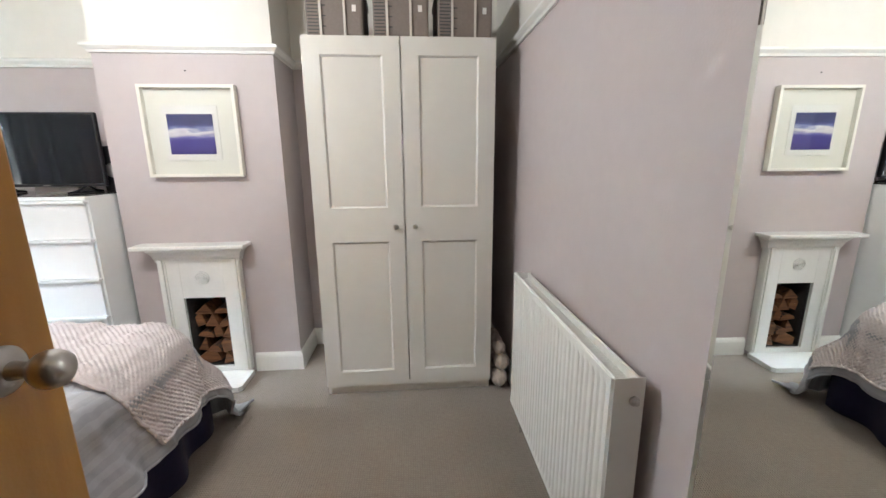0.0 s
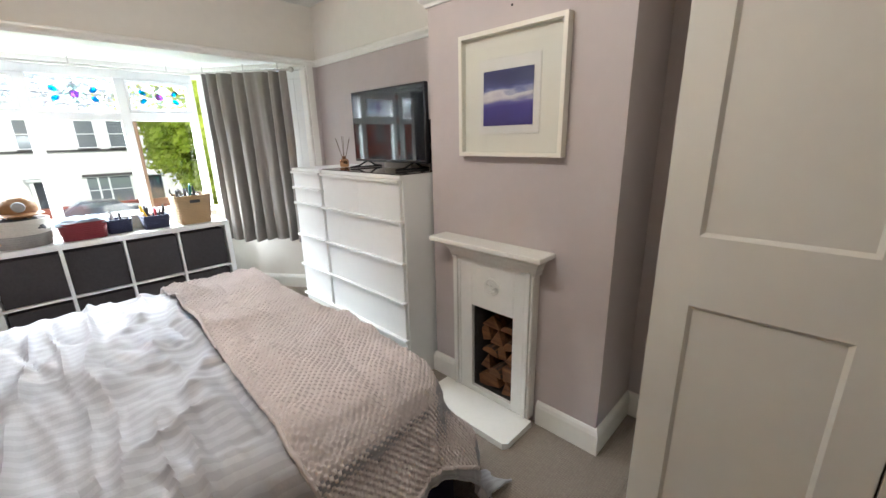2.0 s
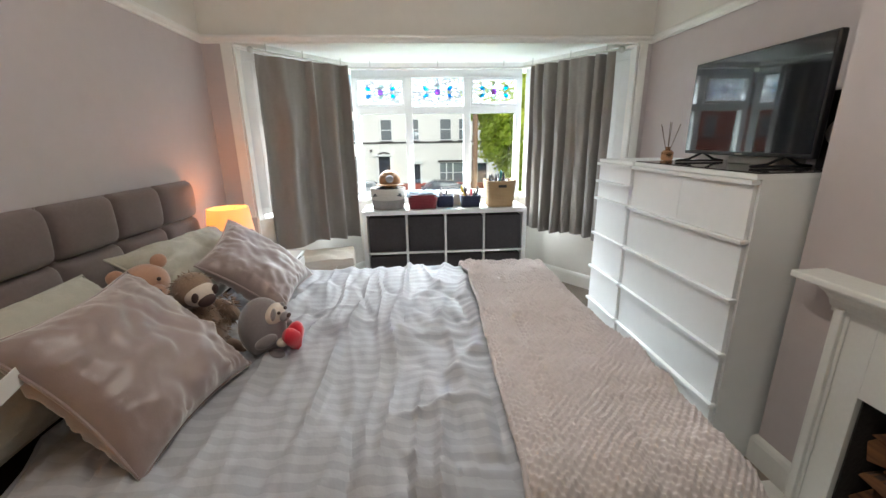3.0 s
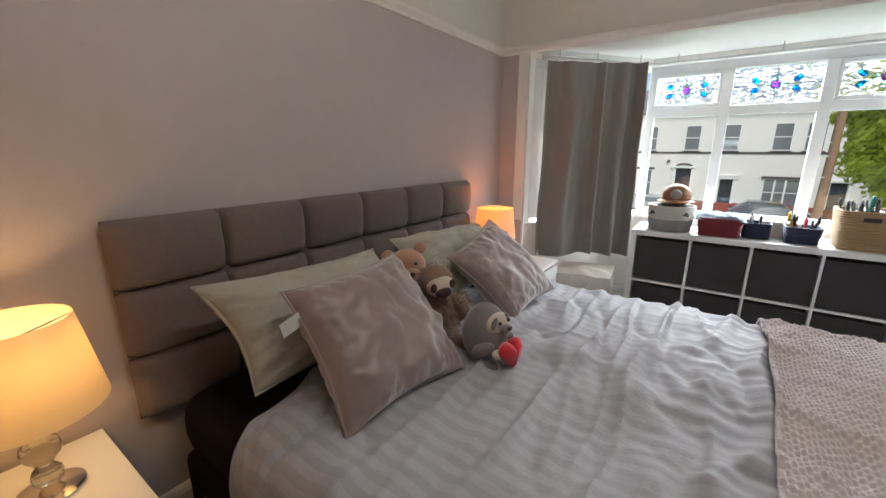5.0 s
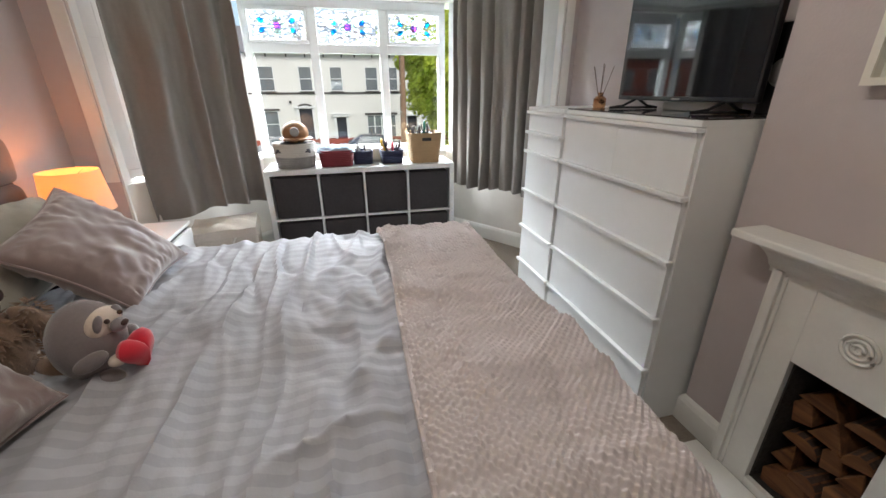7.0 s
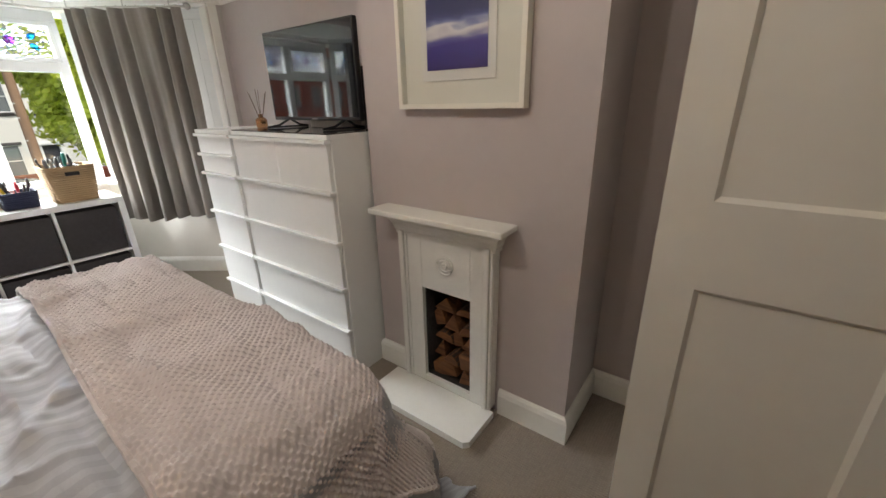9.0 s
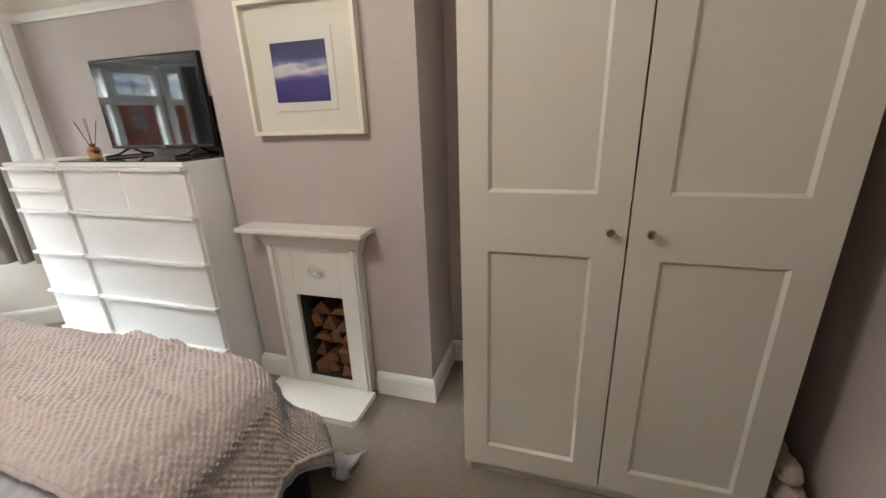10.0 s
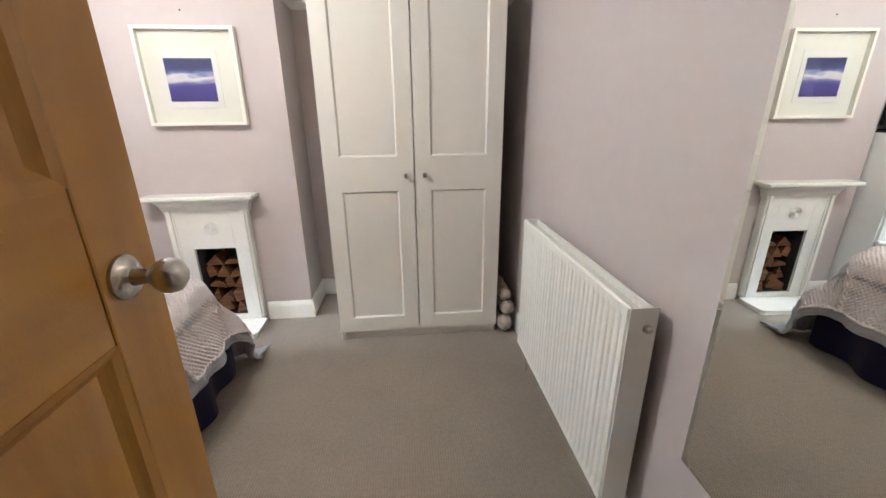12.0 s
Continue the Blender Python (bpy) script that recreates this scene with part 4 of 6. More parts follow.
# ---- radiator ----
def radiator():
    y0, y1, z0, z1, xf, xb = 0.752, 1.725, 0.165, 0.865, 0.435, 0.515
    r = thing("radiator", ((xf + xb) / 2, (y0 + y1) / 2, z0), "white double-panel radiator with vertical ribs on the side wall", "radiator")
    for x_, nm in ((xf, "front_panel"), (xb - 0.012, "back_panel")):
        def f(u, v):
            y = y0 + 0.004 + (y1 - y0 - 0.008) * u
            z = z0 + (z1 - z0) * v
            ph = ((y - y0) / 0.033) % 1
            rib = 0.0075 * smooth01((abs(ph - 0.5) - 0.16) / 0.14) * smooth01((v - 0.03) / 0.03) * smooth01((0.97 - v) / 0.03)
            return (x_ + rib, y, z)
        bm = grid(f, 420, 36)
        bmesh.ops.recalc_face_normals(bm, faces=bm.faces)
        bmesh.ops.solidify(bm, geom=bm.faces[:], thickness=0.008)
        part(nm, bm, RADM, r, smooth=True)
    for ya_, yb_ in ((y0 - 0.004, y0 - 0.0005), (y1 + 0.0005, y1 + 0.004)):
        part("side_panel", boxes((xf - 0.003, xb, ya_, yb_, z0, z1 + 0.003), bevel=0.001), RADM, r)
    part("top_grille", boxes(*[(xf + 0.018, xb - 0.016, y0 + 0.01 + 0.01 * i, y0 + 0.0175 + 0.01 * i, z1 - 0.030, z1 - 0.026) for i in range(96)], (xf + 0.016, xf + 0.018, y0, y1, z1 - 0.034, z1 - 0.022), (xb - 0.016, xb - 0.014, y0, y1, z1 - 0.034, z1 - 0.022)), RADM, r)
    part("top_edge", tube([(xf + 0.001, y0, z1), (xf + 0.001, y1, z1)], 0.005, 8), RADM, r, smooth=True)
    part("air_valve", lathe(((xf + xb) / 2 + 0.012, y0 - 0.0045, z1 - 0.06), [(0.0, 0.0), (0.013, 0.0), (0.013, -0.006), (0.008, -0.008), (0.007, -0.016), (0.0, -0.017)], 16, "Y"), STEEL, r, "steel blanking plug", smooth=True)
    for y_ in (y0 + 0.04, y1 - 0.04):
        part("pipe", tube([(0.478, y_, z0 + 0.01), (0.478, y_, 0.0)], 0.0075, 10), CHROME, r, "chrome feed pipe")
        part("valve", lathe((0.478, y_, 0.10), [(0, 0), (0.013, 0), (0.016, 0.01), (0.016, 0.03), (0.012, 0.04), (0, 0.04)], 16), CHROME, r, smooth=True)
    for e0 in (y0 + 0.15, y1 - 0.19):
        part("bracket", boxes((xb - 0.001, RIGHT_X - 0.0005, e0, e0 + 0.04, z0 + 0.1, z1 - 0.1)), RADM, r)


radiator()
mir = thing("mirror", (RIGHT_X, 0.3, 0.49), "tall frameless mirror hanging on the mauve side wall", "mirror")
bm = boxes((RIGHT_X - 0.007, RIGHT_X - 0.001, -0.02, 0.60, 0.492, 1.86))
fr_ = [f for f in bm.faces if f.normal.x < -0.9]
bmesh.ops.inset_region(bm, faces=fr_, thickness=0.022)
for v in {v for f in bm.faces if f.normal.x < -0.9 and len(f.verts) == 4 and f.calc_center_median().y > 0.2 and abs(f.calc_area()) > 0.6 for v in f.verts}:
    v.co.x -= 0.0018
bmesh.ops.transform(bm, matrix=Matrix.Translation((RIGHT_X - 0.001, 0.60, 0)) @ Matrix.Rotation(radians(-1.4), 4, "Z") @ Matrix.Translation((-RIGHT_X + 0.001, -0.60, 0)), verts=bm.verts)
part("mirror_plate", bm, MIRROR, mir)
tw = thing("rolled_towels", (0.46, 2.18, 0), "beige rolled towels on the floor between the wardrobe and the wall", "towels")
for x_, y_, z_, r_ in ((0.46, 2.14, 0.062, 0.055), (0.475, 2.15, 0.165, 0.05), (0.46, 2.16, 0.255, 0.042)):
    part("towel", merge(*[ball((x_, y_ + 0.09 * k, z_), r_, (0.92, 1.35, 1.0), (6 * k, 0, 5 * k), 3, 0.18) for k in (0, 1, 2)]), TOWEL, tw, smooth=True)


# ---- bed ----
def drape(x, y, top, r=0.07, bulge=0.03, fold=0.02, floor=0.012, seed=0.0, flare=0.0):
    """Where a flat cloth point comes to lie over the mattress: on top, over the rounded edge, or hanging in folds."""
    x0, x1, y1 = BED_L + r, BED_R - r, BED_FOOT - r
    cx, cy = min(max(x, x0), x1), min(y, y1)
    dx, dy = x - cx, y - cy
    d = math.hypot(dx, dy)
    if d < 1e-6:
        return Vector((x, y, top))
    nx, ny = dx / d, dy / d
    arc = r * math.pi / 2
    if d < arc:
        a = d / r
        return Vector((cx + nx * r * math.sin(a), cy + ny * r * math.sin(a), top - r + r * math.cos(a)))
    h = d - arc
    k = smooth01(h / 0.25)
    s = (x * 1.0 if abs(ny) > abs(nx) else y * 1.0)
    wob = fold * k * (math.sin(s * 17 + seed) + 0.6 * math.sin(s * 31 + 2 * seed + 1)) + bulge * k + flare * h
    if nx * ny != 0:
        wob += 0.05 * k * math.sin(math.atan2(ny, nx) * 2) ** 2
    z = top - r - h
    out = r + wob
    if z < floor:
        out += (floor - z) * 0.7
        z = floor + 0.004 * math.sin(s * 40)
    return Vector((cx + nx * out, cy + ny * out, z))


def wrinkle(x, y):
    q = Vector((x * 2.0, y * 3.4, 0.3))
    a = noise.noise(q + Vector((noise.noise(q * 1.3) * 0.9, 0, 0)))
    b = noise.noise(Vector((x * 5.0 + 1.2 * noise.noise(Vector((x * 3, y * 3, 5))), y * 11.0, 2.0)))
    c = abs(noise.noise(Vector((x * 2.6 + y * 1.5, y * 7.0 - x * 1.5, 7.0))))
    d = abs(noise.noise(Vector((x * 1.1 - y * 0.8, y * 4.6 + x * 0.9, 11.0))))
    e = noise.noise(Vector((x * 2.2 + 0.8 * noise.noise(Vector((x * 1.5, y * 1.5, 3))), y * 13.0 + 1.5 * noise.noise(Vector((x * 2, y * 2, 8))), 4.0)))
    near_hem = smooth01((y - 0.95) / 0.3)
    g_ = noise.noise(Vector((x * 22.0, y * 3.0, 14.0)))
    return 1.35 * (0.006 * a + 0.005 * b - 0.009 * (1 - min(1, c * 4.5)) + 0.017 * (1 - min(1, d * 7)) * smooth01(a + 0.5) + 0.016 * max(0, e - 0.05) ** 0.9) + 0.011 * g_ * near_hem


bed = thing("bed", ((BED_L + BED_R) / 2, HEAD_Y, 0), "wide divan bed with a grey-brown padded headboard and a dark base", "bed")
part("divan_base", boxes((BED_L + 0.05, BED_R - 0.05, BED_HEAD, BED_FOOT - 0.06, 0.03, 0.33), bevel=0.03), PLUM, bed)
part("mattress", boxes((BED_L + 0.05, BED_R - 0.05, BED_HEAD, BED_FOOT - 0.06, 0.332, 0.565), bevel=0.09, seg=4), PLUM, bed, smooth=True)
hbx0, hbx1, cols = -3.165, -1.125, 6
part("headboard_back", boxes((hbx0 + 0.01, hbx1 - 0.01, HEAD_Y + 0.002, HEAD_Y + 0.03, 0.48, 1.135)), HBF, bed)
cw = (hbx1 - hbx0) / cols
for i in range(cols):
    for j in range(3):
        zt = 1.145 - 0.225 * j
        a, b, c, d = hbx0 + cw * i + 0.001, hbx0 + cw * (i + 1) - 0.001, zt - 0.223, zt

        def f(u, v):
            pu, pv = abs(2 * u - 1), abs(2 * v - 1)
            puff = max(0.0, 1 - (pu ** 10 + pv ** 8)) ** 0.5
            puff = 0.25 * puff + 0.75 * puff * (1 - 0.22 * (pu * pu + pv * pv)) if puff else 0.0
            wr = 0.003 * noise.noise(Vector((i * 3 + u * 3, j * 5 + v * 3, 1.5)))
            return (a + (b - a) * u, HEAD_Y + 0.026 + 0.064 * puff + wr, c + (d - c) * v)
        bm = grid(f, 36, 26)
        bmesh.ops.recalc_face_normals(bm, faces=bm.faces)
        part("headboard_pad", bm, HBF, bed, smooth=True)
# valance: a pleated skirt round the base
vpts = [(BED_L - 0.0, BED_HEAD), (BED_L, BED_FOOT - 0.02), (BED_R, BED_FOOT - 0.02), (BED_R, BED_HEAD + 0.25)]


def skirt(u, v):
    per = [(Vector(vpts[i]), Vector(vpts[i + 1])) for i in range(3)]
    ls = [(b - a).length for a, b in per]
    s = u * sum(ls)
    i = 0
    while i < 2 and s > ls[i]:
        s -= ls[i]
        i += 1
    a, b = per[i]
    q = a.lerp(b, s / ls[i])
    dr = (b - a).normalized()
    nrm = Vector((-dr.y, dr.x))
    w_ = (0.006 + 0.012 * (1 - v)) * math.sin(u * 130) * smooth01((1 - v) * 2) + 0.012 * math.sin(u * 61) + 0.02 * (1 - v) ** 1.5 * smooth01((u - 0.70) / 0.05)
    return (q.x + nrm.x * w_, q.y + nrm.y * w_, 0.012 + 0.32 * v)


part("valance", grid(skirt, 420, 10), NAVY, bed, "dark navy velvet valance", smooth=True)

DU_X0, DU_X1, DU_Y0, DU_Y1 = BED_L - 0.36, BED_R + 0.30, 0.06, BED_FOOT + 0.54


def duvet_pt(u, v):
    x, y = DU_X0 + (DU_X1 - DU_X0) * u, DU_Y0 + (DU_Y1 - DU_Y0) * v
    # the head edge runs away from the pillows at the near side
    y += 0.10 * smooth01((x + 1.55) / 0.5) * (1 - v)
    p = drape(x, y, BED_TOP + 0.010, 0.13, 0.035, 0.018, 0.015, 1.0, 0.15)
    flat = smooth01((p.z - BED_TOP + 0.12) / 0.1)
    p.z += wrinkle(x, y) * flat + 0.022 * (1 - (2 * u - 1) ** 4) * flat * (1 - 0.6 * v) - 0.02 * smooth01(1 - v / 0.03)
    for a_, b_, s_, h_ in ((1.3, 6.0, 3.0, 0.020), (4.2, 2.2, 8.0, 0.012), (1.0, 9.0, 5.0, 0.016), (3.0, 3.4, 15.0, 0.010)):
        n_ = noise.noise(Vector((x * a_ + 0.35 * y, y * b_ - 0.5 * x + 0.5 * noise.noise(Vector((x * 2, y * 2, 4))), s_)))
        p.z += h_ * max(0.0, 1 - 4.5 * abs(n_)) ** 1.6 * max(0.0, 0.42 + noise.noise(Vector((x * 1.4, y * 1.4, s_ + 20))) * 2.2) * flat * (1 - smooth01((y - 1.12) / 0.16))
    tail_ = smooth01((u + v - 1.72) / 0.22)
    p.z = max(0.03, p.z - 0.09 * tail_)
    p.x += 0.035 * tail_
    p.y += 0.02 * tail_
    p.x += 0.5 * wrinkle(x, y + 3) * (1 - flat)
    p.y += 0.5 * wrinkle(x + 4, y) * (1 - flat)
    return p


duvet = thing("duvet", (-2.05, 1.0, BED_TOP), "rumpled silver-grey striped sateen duvet spread on the bed", "duvet")
duvet_cover = part("cover", grid(duvet_pt, 300, 260, uv=lambda u, v: (DU_X0 + (DU_X1 - DU_X0) * u, DU_Y0 + (DU_Y1 - DU_Y0) * v)), DUVET, duvet, smooth=True)
padding = duvet_cover.modifiers.new("padding", "SOLIDIFY")
padding.thickness, padding.offset = 0.01, -1.0
part("piping", tube([duvet_pt(i / 160, 0.0) for i in range(161)], 0.006, 6), DUVET, duvet, smooth=True)
part("side_hem", tube([duvet_pt(1.0, i / 120) for i in range(121)], 0.006, 6), DUVET, duvet, smooth=True)

TH_X0, TH_X1, TH_Y0, TH_Y1 = BED_L - 0.02, BED_R + 0.27, 1.26, BED_FOOT + 0.20


def throw_pt(u, v):
    x, y = TH_X0 + (TH_X1 - TH_X0) * u, TH_Y0 + (TH_Y1 - TH_Y0) * v
    y = y + (0.015 + 0.035 * smooth01((x - BED_L) / 1.8) + 0.035 * math.sin(x * 2.1 + 1.0)) * (1 - v) + 0.12 * (x - BED_R) * smooth01((x - BED_R + 0.2) / 0.3) * (1 - v) * 2
    p = drape(x, y, BED_TOP + 0.042, 0.15, 0.045, 0.016, 0.03, 1.0, 0.16)
    flat = smooth01((p.z - BED_TOP + 0.12) / 0.1)
    p.z += (wrinkle(x, y) + 0.018 * max(0, noise.noise(Vector((x * 2.2, y * 3.0, 9))))) * flat + 0.022 * (1 - abs((2 * (x - BED_L) / (BED_R - BED_L) - 1)) ** 4) * flat * 0.5
    p.x += (0.5 * wrinkle(x, y + 3)) * (1 - flat)
    cell = 0.025
    jx, jy = x + 0.003 * noise.noise(Vector((x * 9, y * 9, 1))), y + 0.003 * noise.noise(Vector((x * 9, y * 9, 6)))
    k = math.cos(2 * math.pi * jx / cell) * math.cos(2 * math.pi * jy / cell)
    rel = 0.0052 * math.copysign(abs(k) ** 0.8, k) * (1 + 0.3 * noise.noise(Vector((x * 40, y * 40, 3))))
    for a_, b_, s_, h_ in ((3.5, 1.6, 21.0, 0.016), (1.4, 4.5, 27.0, 0.012)):
        n_ = noise.noise(Vector((x * a_ + 0.3 * y, y * b_, s_)))
        p.z += h_ * max(0.0, 1 - 4.0 * abs(n_)) ** 1.5 * max(0.0, 0.3 + 2.0 * noise.noise(Vector((x * 1.7, y * 1.7, s_ + 9)))) * flat
    if flat > 0.5:
        p.z += rel
    else:
        p.x += rel if x > BED_R else 0
        p.y += rel if x <= BED_R else 0
    return p


throw = thing("throw", (-2.05, 1.6, BED_TOP), "pink-grey waffle-weave throw across the foot of the bed", "throw")
part("cover", grid(throw_pt, 640, 270), THROW, throw, smooth=True)
for nm, ps in (("hem", [throw_pt(i / 200, 0.0) for i in range(201)]), ("hem", [throw_pt(1.0, i / 120) for i in range(121)]), ("hem", [throw_pt(i / 200, 1.0) for i in range(201)])):
    part(nm, tube(ps, 0.0075, 7), THROW, throw, smooth=True)


def cushion(name, c0, c1, c2, c3, thick, material, label, category, group="", tag=False, seed=0, ears=0.0):
    """A stuffed cushion between its four corners, in order round its edge."""
    c0, c1, c2, c3 = (Vector(c) for c in (c0, c1, c2, c3))
    nrm = (c1 - c0).cross(c3 - c0).normalized()
    bms = []
    for s in (1, -1):
        def f(u, v):
            a, b = 2 * u - 1, 2 * v - 1
            # seams pull in between the corners
            pin = 0.11
            uu = 0.5 + (a * (1 - pin * (1 - b * b) * abs(a) ** 3)) / 2
            vv = 0.5 + (b * (1 - pin * (1 - a * a) * abs(b) ** 3)) / 2
            q = c0.lerp(c1, uu).lerp(c3.lerp(c2, uu), vv)
            puff = ((1 - abs(a) ** 2.6) * (1 - abs(b) ** 2.6)) ** 0.55
            w_ = noise.noise(Vector((a * 2.2 + seed, b * 2.2, s * 3.0))) * 0.22 + 0.07 * noise.noise(Vector((a * 5 + seed, b * 5 + a * 2, s))) - 0.05 * (1 - min(1, 3.0 * abs(noise.noise(Vector((a * 2.6 + seed, b * 1.6 - a, s + 5)))))) * (1 - a * a * b * b)
            gat = 0.34 * noise.noise(Vector((math.atan2(b, a) * 5.0, seed + s, 2.0))) * max(0.0, (max(abs(a), abs(b)) - 0.45) / 0.55) ** 1.5
            edge = abs(noise.noise(Vector((a * 9 + seed, b * 9, 1)))) * 0.012 * smooth01((max(abs(a), abs(b)) - 0.7) / 0.2) * (1 - max(abs(a), abs(b)) ** 10)
            e = max(abs(a), abs(b))
            crease = 0.0
            for t_, o_ in ((2.4, 0.0), (4.2, 7.0)):
                c_ = noise.noise(Vector((a * t_ * 0.55 + b * 1.1 + seed + o_, b * t_ - a * 0.9, s * 2.0 + o_)))
                crease += 0.0055 * max(0.0, 1 - 3.5 * abs(c_)) ** 1.5 * e ** 2
            # the piped rim ripples in and out
            rim = 0.007 * noise.noise(Vector((math.atan2(b, a) * 7.0, seed, 5.0))) * smooth01((e - 0.75) / 0.25)
            return q + nrm * s * (thick * 0.58 * puff * (1 + w_ + gat) + edge) + nrm * s * crease * min(1.0, puff * 2) + nrm * rim
        bm = grid(f, 64, 64)
        if s < 0:
            bmesh.ops.reverse_faces(bm, faces=bm.faces[:])
        bms.append(bm)
    c = thing(name, ((c0 + c1 + c2 + c3) / 4)[:], label, category, group)
    body = merge(*bms)
    bmesh.ops.remove_doubles(body, verts=body.verts, dist=1e-4)
    bmesh.ops.recalc_face_normals(body, faces=body.faces)
    part("cover", body, material, c, smooth=True)
    ring = []
    for a, b in ((c0, c1), (c1, c2), (c2, c3), (c3, c0)):
        mid = (c0 + c1 + c2 + c3) / 4
        for k in range(10):
            t = k / 10
            q = a.lerp(b, t)
            ring.append(q + (mid - q) * 0.055 * (1 - (2 * t - 1) ** 2) * 2)
    part("piping", tube(ring, 0.0045, 6, True), material, c, smooth=True)
    if tag:
        q = c0.lerp(c3, 0.22)
        side = (c0 - c1).normalized()
        t = boxes((-0.02, 0.045, -0.001, 0.001, -0.022, 0.022))
        bmesh.ops.transform(t, matrix=Matrix.Translation(q + side * 0.0) @ Matrix.Rotation(math.atan2(side.y, side.x), 4, "Z") @ pose(0, 0, 0, 0, 12, 0), verts=t.verts)
        part("label", t, LABEL, c, "cream sewn-in label")
    return c


cushion("pillow", (-1.25, -0.14, 0.955), (-2.05, -0.20, 0.90), (-1.98, 0.10, 0.64), (-1.29, 0.07, 0.655), 0.19, SAGE, "sage cotton pillow leaning on the headboard at the near side", "pillow", "bed pillows", seed=1)
cushion("pillow", (-2.14, -0.18, 0.93), (-2.90, -0.16, 0.90), (-2.86, 0.12, 0.66), (-2.12, 0.12, 0.66), 0.19, SAGE, "sage cotton pillow leaning on the headboard at the window side", "pillow", "bed pillows", seed=5)
cushion("cushion", (-1.375, 0.12, 0.96), (-1.90, 0.07, 0.955), (-1.80, 0.47, 0.645), (-1.345, 0.40, 0.625), 0.17, VELVET, "square mauve velvet cushion with a cream label leaning on the pillows", "cushion", "velvet cushions", True, 9)
cushion("cushion", (-2.20, 0.12, 0.875), (-2.72, 0.04, 0.97), (-2.62, 0.48, 0.68), (-2.22, 0.45, 0.635), 0.15, VELVET, "square mauve velvet cushion with light silvery sheen by the window", "cushion", "velvet cushions", False, 13)


def at(bm, c, s=1.0, rz=0, ry=0, rx=0):
    bmesh.ops.transform(bm, matrix=pose(*c, rx, ry, rz) @ Matrix.Scale(s, 4), verts=bm.verts)
    return bm


def plush_bear():
    b = merge((ball((0, 0, 0), 0.085, (1.0, 0.9, 0.92), sub=4), 0), (ball((0, 0.075, -0.025), 0.040, (1.05, 0.9, 0.8)), 0), (ball((0, 0.112, -0.012), 0.012, (1.3, 0.7, 0.9)), 1), (ball((-0.075, 0, 0.065), 0.030, (1, 0.5, 1)), 0), (ball((0.075, 0, 0.065), 0.030, (1, 0.5, 1)), 0), (ball((-0.032, 0.075, 0.022), 0.0075), 1), (ball((0.032, 0.075, 0.022), 0.0075), 1), (ball((0, -0.01, -0.15), 0.10, (1.0, 0.8, 1.1), sub=4), 0), (ball((-0.09, 0.03, -0.14), 0.036, (0.8, 1.0, 1.9), (0, 20, 0)), 0), (ball((0.09, 0.03, -0.14), 0.036, (0.8, 1.0, 1.9), (0, -20, 0)), 0), (ball((-0.06, 0.07, -0.235), 0.040, (0.9, 1.6, 0.9)), 0), (ball((0.06, 0.07, -0.235), 0.040, (0.9, 1.6, 0.9)), 0))
    solid("plush_toy", at(b, (-2.00, 0.05, 0.875), 0.92, -40, 12), [BEARM, DARKP], "tan plush bear propped against the pillows", "plush toy", smooth=True, group="plush toys on the bed")


def plush_shaggy():
    rr = random.Random(8)
    core = [(ball((0, 0, 0.04), 0.075, (1.0, 0.95, 1.6), (20, 0, 0), 3, 0.1), 0), (ball((0, -0.02, 0.20), 0.062, (1.05, 0.95, 1), sub=3), 0), (ball((0, 0.022, 0.20), 0.046, (1.15, 0.75, 0.85)), 1), (ball((0, 0.052, 0.188), 0.026, (1.2, 0.6, 0.85)), 2), (ball((-0.036, 0.048, 0.213), 0.012, (1, 0.5, 1.6)), 2), (ball((0.036, 0.048, 0.213), 0.012, (1, 0.5, 1.6)), 2), (ball((-0.085, 0.03, 0.09), 0.03, (0.9, 0.9, 2.0), (20, 30, 0)), 0), (ball((0.09, 0.02, 0.10), 0.03, (0.9, 0.9, 2.0), (10, -40, 0)), 0), (ball((0.05, 0.09, -0.02), 0.032, (0.8, 1.8, 0.8)), 0), (ball((-0.05, 0.09, -0.03), 0.032, (0.8, 1.8, 0.8)), 0), (ball((0.05, 0.15, -0.03), 0.024), 1)]
    tufts = bmesh.new()
    for i in range(1300):
        th, ph = rr.uniform(0, 6.28), math.acos(rr.uniform(-1, 1))
        n_ = Vector((math.sin(ph) * math.cos(th), math.sin(ph) * math.sin(th), math.cos(ph)))
        k = rr.random()
        if k < 0.25:
            if n_.y > 0.25:
                continue
            base = Vector((0, -0.02, 0.20)) + n_ * 0.058
        elif k < 0.7:
            base = Vector((n_.x * 0.072, n_.y * 0.07, 0.04 + n_.z * 0.115))
        else:
            s_ = rr.choice((-1, 1))
            base = Vector((s_ * 0.088 + n_.x * 0.027, 0.025 + n_.y * 0.027, 0.095 + n_.z * 0.055))
        tip = base + n_ * rr.uniform(0.012, 0.026) + Vector((rr.uniform(-0.006, 0.006), rr.uniform(-0.006, 0.006), -0.012))
        s = n_.orthogonal().normalized() * 0.0035
        t = n_.cross(s).normalized() * 0.0035
        v0, v1, v2, v3 = tufts.verts.new(base + s), tufts.verts.new(base - s * 0.5 + t), tufts.verts.new(base - s * 0.5 - t), tufts.verts.new(tip)
        for f in ((v0, v1, v3), (v1, v2, v3), (v2, v0, v3)):
            tufts.faces.new(f)
    b = merge(*core, (tufts, 0))
    solid("plush_toy", at(b, (-1.955, 0.245, 0.668), 1.02, -30, 6, -12), [SHAG, CREAMP, DARKP], "shaggy brown plush toy with a cream face and big dark nose", "plush toy", smooth=True, group="plush toys on the bed")


